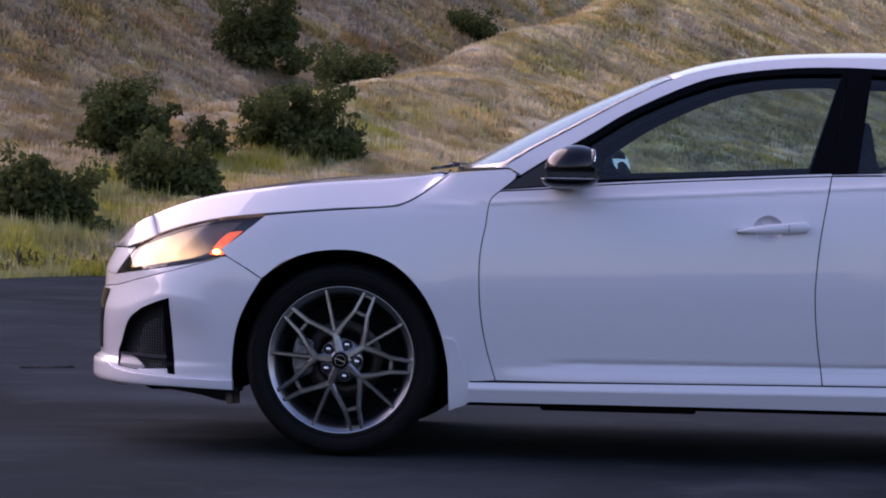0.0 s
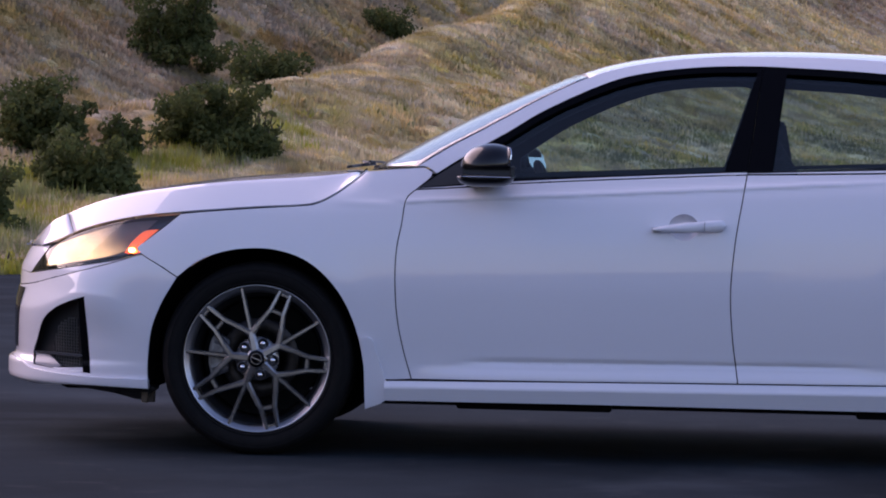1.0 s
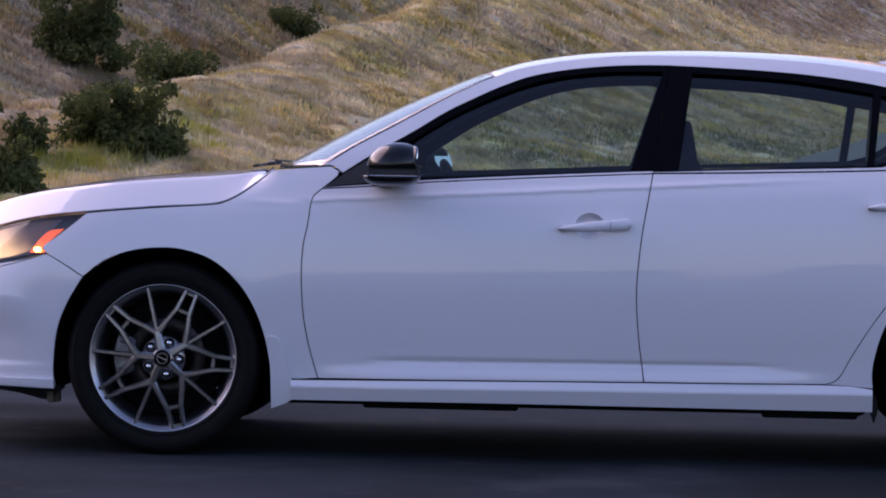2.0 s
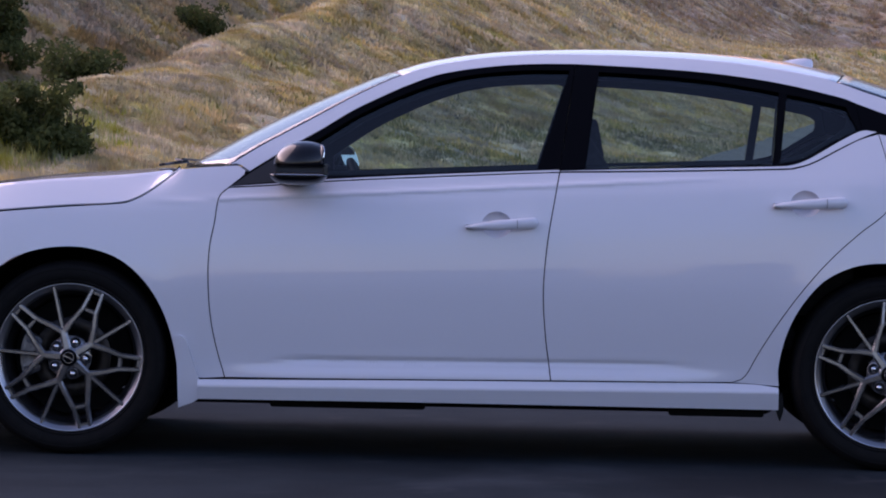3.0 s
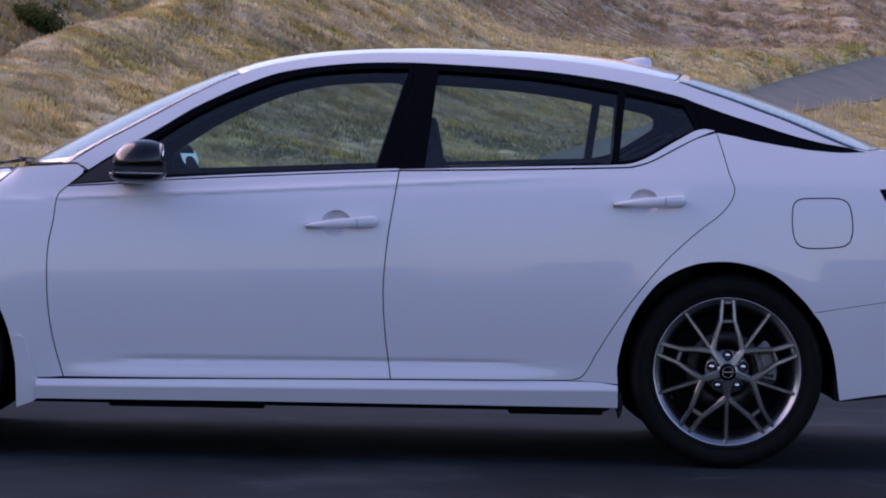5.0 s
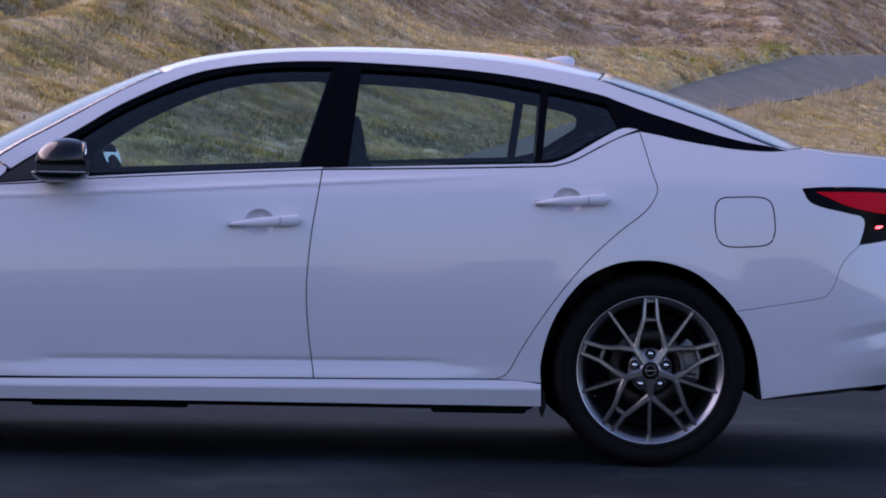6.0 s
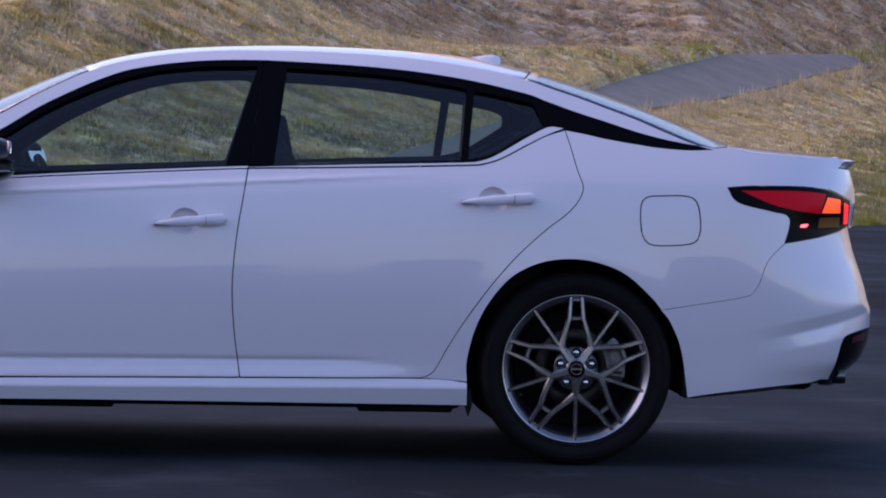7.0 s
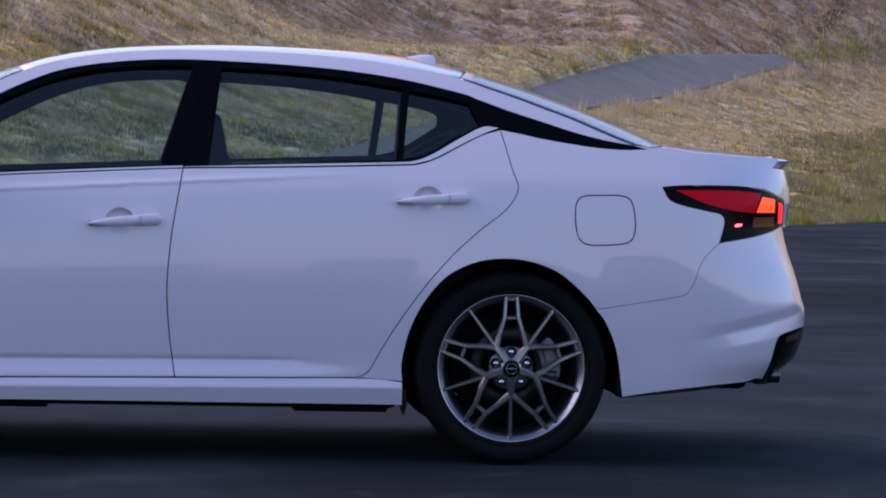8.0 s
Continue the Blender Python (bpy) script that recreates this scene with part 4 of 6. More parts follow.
DOOR_SILL = [(0.251, 0.289), (-0.326, 0.282), (-0.873, 0.277)]
door_f = outline(BELT_F, GAP_B, DOOR_SILL, rev(GAP_A))
door_r = outline(BELT_R, GAP_C, [(0.872, 0.295), (0.56, 0.292), (0.251, 0.289)], rev(GAP_B))
doors = {}
PRESSED = [*crease(lambda x: 0.892 + 0.060 * (x + 0.9), -0.9, 1.0, 0.012), *crease(lambda x: 0.346 + 0.008 * x, -0.75, 0.8, 0.012)]
for side in BOTH:
    doors["f", side] = panel("front_door", door_f, PAINT, car, holes=(ellipse(0.055, 0.822, 0.052, 0.046),), sides=(side,), step=0.011, lines=PRESSED)
    doors["r", side] = panel("rear_door", door_r, PAINT, car, holes=(ellipse(1.112, 0.914, 0.052, 0.046),), sides=(side,), step=0.011, lines=PRESSED)
LAMP_R_TOP = [(1.925, 0.972), (2.0, 0.978), (2.1, 0.980), (2.2, 0.979), (2.281, 0.972), (2.341, 0.954), (2.40, 0.930)]
LAMP_R_LOW = [(2.40, 0.838), (2.354, 0.825), (2.264, 0.804), (2.128, 0.781)]
LAMP_R_IN = [(2.128, 0.781), (2.147, 0.849), (2.136, 0.880), (2.082, 0.892), (1.961, 0.922), (1.925, 0.972)]
FUEL = outline([(1.62, 0.852), (1.623, 0.91), (1.646, 0.936), (1.705, 0.941), (1.784, 0.941), (1.82, 0.920), (1.833, 0.855), (1.83, 0.806), (1.807, 0.775), (1.728, 0.765), (1.659, 0.768), (1.629, 0.797), (1.62, 0.852)])
SEAM_B = [(2.128, 0.781), (2.069, 0.72), (2.045, 0.655), (2.027, 0.621), (1.992, 0.595), (1.795, 0.56), (1.700, 0.544)]
quarter = outline([(1.366, 1.160), (1.44, 1.147), (1.505, 1.133), (1.605, 1.117), (1.705, 1.104), (1.805, 1.099), (1.90, 1.104)], [(1.90, 1.104), (1.95, 1.106), (2.013, 1.094), (2.114, 1.086), (2.216, 1.08), (2.30, 1.076)],
                  [(2.30, 1.076), (2.31, 1.01), (2.30, 0.969)], rev(LAMP_R_TOP[:5]), rev(LAMP_R_IN), SEAM_B,
                  [(1.700, 0.544), *rev(ARCH_R[1:10]), (1.036, 0.284)], [(1.036, 0.284), (0.96, 0.290), (0.872, 0.295)], rev(GAP_C))
quarters = panel("rear_quarter_panel", quarter, PAINT, car, holes=(FUEL,), sides=BOTH, step=0.016, gap=0.0014)
for q, side in zip(quarters, BOTH):
    panel("fuel_door" if side < 0 else "side_blank", FUEL, PAINT, q, gap=0.0045, flange=0.012, off=-0.001, sides=(side,))
sill = outline([(-0.968, 0.271), (-0.326, 0.281), (0.251, 0.288), (0.878, 0.294), (1.035, 0.283)], [(1.035, 0.283), (1.038, 0.201)], [(1.038, 0.201), (0.648, 0.202), (-0.325, 0.203), (-0.968, 0.199)], [(-0.968, 0.199), (-0.968, 0.271)])
side_sill = panel("side_sill", sill, PAINT, car, sides=BOTH, step=0.022, width=sill_width, flange=0.12, lines=crease(lambda x: 0.256 + 0.008 * x, -0.96, 1.03, 0.007))
tail = [(float(TAIL(z)) - 0.0004, z) for z in (0.838, 0.80, 0.75, 0.70, 0.67, 0.61, 0.58, 0.55, 0.51, 0.48)]
DIFF = [(2.465, 0.479), (2.389, 0.465), (2.358, 0.444), (2.339, 0.361), (2.325, 0.300)]
bumper_r = outline(rev(SEAM_B), rev(LAMP_R_LOW), [(2.40, 0.838), tail[0]], tail, [tail[-1], DIFF[0]], DIFF, [DIFF[-1], (2.285, 0.304), (2.251, 0.294), (2.121, 0.284), (1.923, 0.26), (1.803, 0.241)],
                   [*rev(ARCH_R[10:]), (1.700, 0.544)])
rear_bumper = panel("rear_bumper", bumper_r, PAINT, car, sides=BOTH, step=0.013, width=rear_width,
                    gap=0.0007, lines=[*crease(REAR_TOP, 2.0, 2.5), *crease(REAR_LOW, 2.06, 2.5), *crease(REAR_LEDGE, 2.0, 2.5)])[0]
low = [(float(TAIL(z)) - 0.0004, z) for z in (0.478, 0.44, 0.40, 0.37, 0.34, 0.31, 0.285)]
diffuser = outline([DIFF[0], low[0]], low, [low[-1], (2.41, 0.270), (2.285, 0.284), (2.325, 0.300)], rev(DIFF))
rear_diffuser = panel("rear_diffuser", diffuser, GLOSS_BLACK, car, "black plastic rear diffuser", off=-0.012, sides=BOTH, step=0.02, gap=0.0)[0]

TRIM_DARK = material("inner_trim", (0.014, 0.015, 0.017), 0.85, spec=0.2)

# -- black window surround, glass, pillars
GLASS_F = outline([(-0.70, 0.998), (-0.64, 1.057), (-0.55, 1.118), (-0.45, 1.183), (-0.35, 1.236), (-0.25, 1.280), (-0.16, 1.313), (-0.06, 1.338), (0.05, 1.353), (0.16, 1.361), (0.298, 1.363)], [(0.298, 1.363), (0.190, 1.014)], [(0.190, 1.014), (-0.2, 0.995), (-0.70, 0.970)], [(-0.70, 0.970), (-0.70, 0.998)], step=0.025)
GLASS_R = outline([(0.400, 1.359), (0.50, 1.355), (0.65, 1.347), (0.80, 1.333), (0.95, 1.311), (1.026, 1.298)], [(1.026, 1.298), (1.000, 1.047)], [(1.000, 1.047), (0.70, 1.034), (0.355, 1.017)], [(0.355, 1.017), (0.400, 1.359)], step=0.025)
GLASS_Q = outline([(1.054, 1.292), (1.15, 1.274), (1.256, 1.252)], [(1.256, 1.252), (1.296, 1.172)], [(1.296, 1.172), (1.20, 1.125), (1.11, 1.072), (1.026, 1.051)], [(1.026, 1.051), (1.054, 1.292)], step=0.025)
INNER_F = outline([(-0.60, 1.048), (-0.45, 1.148), (-0.35, 1.202), (-0.25, 1.248), (-0.16, 1.283), (-0.06, 1.311), (0.05, 1.328), (0.16, 1.335), (0.27, 1.337), (0.286, 1.330)], [(0.286, 1.330), (0.190, 1.030)], [(0.190, 1.030), (-0.2, 1.010), (-0.60, 0.992)], [(-0.60, 0.992), (-0.60, 1.048)], step=0.025)
INNER_R = outline([(0.397, 1.332), (0.50, 1.328), (0.65, 1.320), (0.80, 1.306), (0.95, 1.285), (1.020, 1.271)], [(1.020, 1.271), (1.000, 1.062)], [(1.000, 1.062), (0.70, 1.050), (0.360, 1.034)], [(0.360, 1.034), (0.397, 1.332)], step=0.025)
INNER_Q = outline([(1.051, 1.270), (1.15, 1.253), (1.23, 1.236), (1.262, 1.215), (1.258, 1.180)], [(1.258, 1.180), (1.20, 1.140), (1.11, 1.086), (1.030, 1.064)], [(1.030, 1.064), (1.051, 1.270)], step=0.02)
frame_f = outline(BLACK_TOP, [(0.318, 1.385), (0.268, 1.008)], rev(BELT_F))
frame_r = outline(BLACK_TOP_R, [(1.29, 1.264), (1.312, 1.168)], [(1.312, 1.168), (1.23, 1.129), (1.13, 1.070), (1.07, 1.046), (1.0, 1.040), (0.632, 1.026), (0.268, 1.010)], [(0.268, 1.010), (0.318, 1.385)])
strip_r = outline([(0.27, 1.012), (0.632, 1.027), (1.0, 1.041), (1.07, 1.048), (1.13, 1.072), (1.23, 1.131), (1.308, 1.170), (1.362, 1.166)], [(1.362, 1.166), (1.30, 1.141), (1.23, 1.106), (1.14, 1.058), (1.08, 1.039), (1.02, 1.033), (0.632, 1.019), (0.27, 1.009)])
pillar_c = outline(BLACK_TOP_C, [(1.90, 1.104), (1.805, 1.100), (1.705, 1.105), (1.605, 1.118), (1.505, 1.134), (1.366, 1.162), (1.312, 1.170)], [(1.312, 1.170), (1.29, 1.264)])
for side in BOTH:
    f = panel("window_frame", frame_f, GLOSS_BLACK, doors["f", side], "gloss black window frame", holes=(GLASS_F,), off=-0.004, flange=0.05, gap=0.001, sides=(side,))
    panel("window_glass", GLASS_F, SIDE_GLASS, doors["f", side], "clear side window", gap=-0.004, off=-0.02, flange=0.004, sides=(side,))
    panel("window_frame", frame_r, GLOSS_BLACK, doors["r", side], "gloss black window frame", holes=(GLASS_R, GLASS_Q), off=-0.004, flange=0.05, gap=0.001, sides=(side,))
    panel("window_glass", GLASS_R, SIDE_GLASS, doors["r", side], "clear side window", gap=-0.004, off=-0.02, flange=0.004, sides=(side,))
    panel("quarter_light", GLASS_Q, SIDE_GLASS, doors["r", side], "clear side window", gap=-0.004, off=-0.02, flange=0.004, sides=(side,))
    panel("window_trim", shrink(frame_f, 0.01), TRIM_DARK, doors["f", side], "dark inner window trim", holes=(INNER_F,), off=-0.06, flange=0.03, gap=0.0, sides=(side,), step=0.05)
    panel("window_trim", shrink(frame_r, 0.01), TRIM_DARK, doors["r", side], "dark inner window trim", holes=(INNER_R, INNER_Q), off=-0.06, flange=0.03, gap=0.0, sides=(side,), step=0.05)
    panel("belt_moulding", strip_r, PAINT, doors["r", side], off=0.001, flange=0.01, gap=0.0008, sides=(side,))
    panel("rear_pillar_trim", pillar_c, GLOSS_BLACK, car, "gloss black rear pillar panel", off=-0.003, gap=0.0, sides=(side,))
roof_rail = outline(SEAM_TOP, [(1.93, 1.110), (1.90, 1.106)], rev(BLACK_TOP_C), rev(BLACK_TOP_R), rev(BLACK_TOP[1:]), [(-0.803, 0.989), (-0.84, 1.012), (-0.87, 1.013)])
panel("roof_rail", roof_rail, PAINT, car, sides=BOTH, gap=0.0012, flange=0.03)

# -- bonnet, screen, roof, rear screen, boot
HOOD_C = curve_of([(-2.40, 0.678), (-2.384, 0.690), (-2.331, 0.726), (-2.268, 0.765), (-2.163, 0.82), (-2.057, 0.864), (-1.952, 0.898), (-1.846, 0.921), (-1.741, 0.938), (-1.635, 0.953), (-1.53, 0.965), (-1.425, 0.974), (-1.32, 0.982), (-1.2, 0.991), (-1.0, 0.996)])
HOOD_E = curve_of([(-2.40, 0.69), (-2.23, 0.703), (-2.15, 0.725), (-2.068, 0.760), (-1.949, 0.795), (-1.83, 0.819), (-1.685, 0.836), (-1.592, 0.845), (-1.434, 0.859), (-1.24, 0.873), (-1.207, 0.882), (-1.158, 0.908), (-1.10, 0.952), (-1.045, 0.995)])


def bonnet(u, v):
    w = math.sin(math.pi / 2 * (2 * v - 1))
    front, back = -2.397 + 0.172 * abs(w) ** 2.2, -1.17 + 0.123 * abs(w) ** 4
    x = front + (back - front) * u
    e, c = float(HOOD_E(x)) + 0.004, float(HOOD_C(x))
    a, k = abs(w), 0.90
    side = (1 - a) / (1 - k)
    crown = 0.82 * side * (1.10 - 0.10 * side) if a > k else 0.82 + 0.18 * (1 - (a / k) ** 2)
    tip = 1 - (1 - min(1.0, (x - front) / 0.085)) ** 2
    return x, w * float(half_width(x, e - 0.004 - 0.07 * max(0.0, 1 - (x + 2.4) / 0.3))), e + max(0.0, c - e) * crown * tip


gap_low = [(x, z - 0.005) for x, z in HOOD_LINE]
gap_high = [(x - 0.002, z + 0.012) for x, z in HOOD_LINE]
panel("bonnet_seal", outline(gap_low, [gap_low[-1], gap_high[-1]], rev(gap_high), [gap_high[0], gap_low[0]], step=0.012), LINER, car, "black bonnet seal", off=-0.012, flange=0.01, gap=0.0, sides=BOTH, step=0.012)
sheet("nose_panel", lambda u, v: bonnet(0.115 * u, v), 6, 84, PAINT, car)
sheet("bonnet", lambda u, v: bonnet(0.118 + 0.882 * u, v), 60, 84, PAINT, car, "white clamshell bonnet")
SIDE_Z = curve_of(SEAM_TOP)
ROOF_C = curve_of([(-0.36, 1.352), (-0.268, 1.386), (-0.164, 1.411), (-0.06, 1.428), (0.044, 1.44), (0.21, 1.450), (0.356, 1.455), (0.46, 1.456), (0.668, 1.453), (0.876, 1.444), (1.085, 1.424), (1.30, 1.378)])


def across(x_edge, x_mid, z_mid, w):
    """A point of a cross-car panel between its side edges (w is -1 or 1) and its middle line."""
    ze = float(SIDE_Z(x_edge))
    k = 1 - abs(w) ** 2.1
    return x_edge + (x_mid - x_edge) * k, w * (float(half_width(x_edge, ze)) - 0.003), ze + (z_mid - ze) * k


def screen(u, v):
    return across(-0.868 + 0.576 * u, -1.10 + 0.742 * u, 0.996 + 0.360 * u + 0.018 * math.sin(math.pi * u), 2 * v - 1)


def roof_at(u, v):
    xm = -0.352 + 1.642 * u
    return across(-0.286 + 1.51 * u, xm, float(ROOF_C(xm)), 2 * v - 1)


def rear_screen(u, v):
    return across(1.230 + 0.69 * u, 1.298 + 0.742 * u, 1.380 - 0.264 * u + 0.016 * math.sin(math.pi * u), 2 * v - 1)


sheet("windscreen", screen, 16, 24, SCREEN_GLASS, car, "raked clear windscreen", 0.004)
sheet("roof_panel", roof_at, 40, 30, PAINT, car)
sheet("rear_window", rear_screen, 16, 24, SCREEN_GLASS, car, "sloping rear window", 0.004)
TRUNK_E = curve_of([(1.90, 1.110), (1.95, 1.108), (2.013, 1.096), (2.114, 1.088), (2.216, 1.082), (2.30, 1.078), (2.40, 1.075)])


def boot_lid(u, v):
    w = 2 * v - 1
    xe, xm = 1.925 + 0.375 * u, 2.03 + 0.40 * u
    ze = float(TRUNK_E(xe))
    k = 1 - abs(w) ** 2.4
    return xe + (xm - xe) * k, w * float(half_width(xe, ze)), ze + (1.122 - 0.034 * u - ze) * k


sheet("boot_lid", boot_lid, 16, 30, PAINT, car)


def spoiler_at(u, v):
    w = 2 * v - 1
    back = 2.503 - 0.120 * abs(w) ** 2.2
    ring = [(-0.13, 0.006), (-0.06, 0.010), (-0.01, 0.004), (0.0, -0.002), (-0.014, -0.012), (-0.05, -0.045), (-0.10, -0.062)]
    i = u * (len(ring) - 1)
    a, b = ring[int(min(i, len(ring) - 2))], ring[int(min(i, len(ring) - 2)) + 1]
    t = i - int(min(i, len(ring) - 2))
    x, z = back + a[0] + (b[0] - a[0]) * t, 1.073 + a[1] + (b[1] - a[1]) * t
    return x, w * (float(half_width(min(x, 2.36), z)) - 0.001), z


bm = bmesh.new()
rings = [[bm.verts.new(spoiler_at(i / 18, j / 30)) for i in range(19)] for j in range(31)]
for r0, r1 in zip(rings, rings[1:]):
    for i in range(18):
        bm.faces.new((r0[i], r0[i + 1], r1[i + 1], r1[i]))
    bm.faces.new((r0[18], r0[0], r1[0], r1[18]))
bm.faces.new(rings[0]), bm.faces.new(rings[-1])
spoiler = part("boot_spoiler", bm, PAINT, car, "white lip spoiler on the boot lid", True)
spoiler.data.set_sharp_from_angle(angle=radians(35))
face = [(float(TAIL(z)) - 0.03, z) for z in (1.04, 1.0, 0.95, 0.9, 0.85, 0.838)]
panel("boot_face", outline([(2.30, 1.05), face[0]], face, [face[-1], (2.402, 0.838), (2.402, 0.93)], [(2.402, 0.93), (2.341, 0.956), (2.30, 0.971)], [(2.30, 0.971), (2.30, 1.05)]), PAINT, car, sides=BOTH, step=0.02)

panel("front_lip", outline([(float(NOSE(0.302)) + 0.001, 0.302), (-2.30, 0.296), (-2.23, 0.270), (-2.02, 0.256), (-1.792, 0.252)], [(-1.792, 0.252), (-1.79, 0.221)], [(-1.79, 0.221), (-2.068, 0.226), (-2.28, 0.210), (float(NOSE(0.226)) + 0.001, 0.226)],
      [(float(NOSE(z)) + 0.001, z) for z in (0.226, 0.24, 0.26, 0.28, 0.302)], step=0.012), PAINT, car, "white front lip", sides=BOTH, gap=0.0, off=0.018, flange=0.04, step=0.012)

# -- lamps
AMBER = glowing(material("amber_lens", (0.75, 0.12, 0.03), 0.2, 0, 1.0), (1.0, 0.18, 0.03), 0.25)
BULB = glowing(material("lit_indicator", (1.0, 0.5, 0.1), 0.3), (1.0, 0.42, 0.05), 14.0)
BEAM = glowing(material("lit_headlamp", (0.16, 0.165, 0.18), 0.3), (1.0, 0.66, 0.26), 1.0)
co = add(BEAM, "ShaderNodeTexCoord")
slant = add(BEAM, "ShaderNodeVectorMath")
slant.operation = "DOT_PRODUCT"
slant.inputs[1].default_value = (1.0, 0.0, 0.9)
fade = add(BEAM, "ShaderNodeMapRange", **{"From Min": -1.46, "From Max": -1.21, "To Min": 1.0, "To Max": 0.0})
fade.interpolation_type = "SMOOTHSTEP"
link(BEAM, co, "Object", slant, 0)
link(BEAM, slant, "Value", fade, "Value")
glow = add(BEAM, "ShaderNodeTexNoise", Scale=11.0, Detail=2.0)
swing = add(BEAM, "ShaderNodeMapRange", **{"From Min": 0.3, "From Max": 0.7, "To Min": 0.40, "To Max": 0.95})
times = add(BEAM, "ShaderNodeMath")
times.operation = "MULTIPLY"
link(BEAM, co, "Object", glow, "Vector")
link(BEAM, glow, "Fac", swing, "Value")
link(BEAM, fade, "Result", times, 0)
link(BEAM, swing, "Result", times, 1)
link(BEAM, times, "Value", shader(BEAM), "Emission Strength")
LAMP_GREY = material("lamp_bezel", (0.06, 0.062, 0.07), 0.3, 0.3)
RED_LENS = glowing(material("red_lens", (0.30, 0.004, 0.014), 0.25, 0, 0.0, 0.06), (1.0, 0.01, 0.02), 0.045)
RED_LIT = glowing(material("lit_red_lens", (0.8, 0.05, 0.03), 0.3), (1.0, 0.02, 0.015), 0.5)
RED_BULB = glowing(material("lit_side_marker", (1.0, 0.5, 0.4), 0.3), (1.0, 0.05, 0.04), 2.6)
ORANGE_LIT = glowing(material("lit_orange_lens", (0.6, 0.08, 0.01), 0.3, 0, 0.0, 0.3), (1.0, 0.07, 0.008), 0.55)
BROWN_LENS = material("amber_unlit_lens", (0.16, 0.05, 0.004), 0.3, 0, 0.0, 0.2)
lamp_f = outline(LAMP_F_TOP, LAMP_F_BACK, LAMP_F_LOW, [(-2.262, 0.606), (-2.180, 0.708)])
lamp_r = outline(LAMP_R_TOP, [(2.40, 0.930), (2.408, 0.88), (2.40, 0.838)], LAMP_R_LOW, LAMP_R_IN)
for side in BOTH:
    s = (side,)
    h = panel("headlamp", lamp_f, LAMP_GREY, car, "slanted headlamp, lit, with amber marker", gap=0.003, off=-0.045, flange=0.02, sides=s, step=0.02)
    panel("beam_bowl", outline([(-2.196, 0.640), (-2.166, 0.700), (-2.12, 0.722), (-2.05, 0.747), (-1.95, 0.778), (-1.86, 0.797), (-1.775, 0.806)], [(-1.775, 0.806), (-1.83, 0.750), (-1.875, 0.70)], [(-1.875, 0.70), (-1.95, 0.676), (-2.07, 0.654), (-2.196, 0.634), (-2.196, 0.640)]), BEAM, h, "lit warm white beam", off=-0.04, flange=0.003, gap=0.0, sides=s)
    panel("amber_reflector", outline([(-1.885, 0.690), (-1.870, 0.715), (-1.845, 0.745), (-1.815, 0.768), (-1.765, 0.775)], [(-1.765, 0.775), (-1.81, 0.735), (-1.842, 0.708), (-1.828, 0.692), (-1.885, 0.690)], step=0.01), AMBER, h, "amber side marker", off=-0.03, flange=0.003, gap=0.0, sides=s, step=0.01)
    panel("indicator_bulb", ellipse(-1.858, 0.701, 0.012, 0.008, 14), BULB, h, "lit amber bulb", off=-0.02, flange=0.008, gap=0.0, sides=s, step=0.006)
    panel("lamp_brow", outline([(-2.184, 0.706), (-2.202, 0.676), (-2.211, 0.638), (-2.198, 0.621)], [(-2.198, 0.621), (-2.258, 0.608)], [(-2.258, 0.608), (-2.184, 0.706)], step=0.012), GLOSS_BLACK, h, "black inner edge", off=-0.006, flange=0.03, gap=0.001, sides=s, step=0.012)
    panel("lower_strip", outline([(-2.18, 0.622), (-2.069, 0.640), (-1.93, 0.664), (-1.83, 0.687)], [(-1.83, 0.687), (-1.86, 0.688), (-1.93, 0.675), (-2.069, 0.650), (-2.18, 0.632)], [(-2.18, 0.632), (-2.18, 0.622)], step=0.012), GLOSS_BLACK, h, off=-0.01, flange=0.01, gap=0.0, sides=s, step=0.012)
    panel("lens", lamp_f, LENS_CLEAR, h, "clear lens", gap=0.002, off=-0.004, flange=0.004, sides=s)
    t = panel("tail_lamp", lamp_r, GLOSS_BLACK, car, "red boomerang tail lamp, lit, in a black frame", gap=0.002, off=-0.004, flange=0.02, sides=s, step=0.015)
    panel("red_lens", outline([(1.972, 0.962), (2.1, 0.964), (2.2, 0.963), (2.289, 0.955)], [(2.289, 0.955), (2.265, 0.886)], [(2.265, 0.886), (2.18, 0.895), (2.08, 0.917), (1.972, 0.962)], step=0.012), RED_LENS, t, "red lens", off=0.0, flange=0.004, gap=0.0, sides=s, step=0.015)
    panel("stop_lens", outline([(2.296, 0.943), (2.352, 0.935)], [(2.352, 0.935), (2.352, 0.888)], [(2.352, 0.888), (2.272, 0.888)], [(2.272, 0.888), (2.296, 0.943)], step=0.012), ORANGE_LIT, t, "lit orange lens", off=0.0, flange=0.004, gap=0.0, sides=s, step=0.012)
    panel("turn_lens", outline([(2.262, 0.871), (2.352, 0.873)], [(2.352, 0.873), (2.350, 0.840)], [(2.350, 0.840), (2.255, 0.836)], [(2.255, 0.836), (2.262, 0.871)], step=0.012), BROWN_LENS, t, "unlit amber lens", off=0.0, flange=0.004, gap=0.0, sides=s, step=0.012)
    panel("marker_lens", outline([(2.186, 0.839), (2.191, 0.847), (2.216, 0.848), (2.204, 0.839), (2.186, 0.839)], step=0.006), RED_BULB, t, "lit red side marker", off=0.0, flange=0.004, gap=0.0, sides=s, step=0.008)
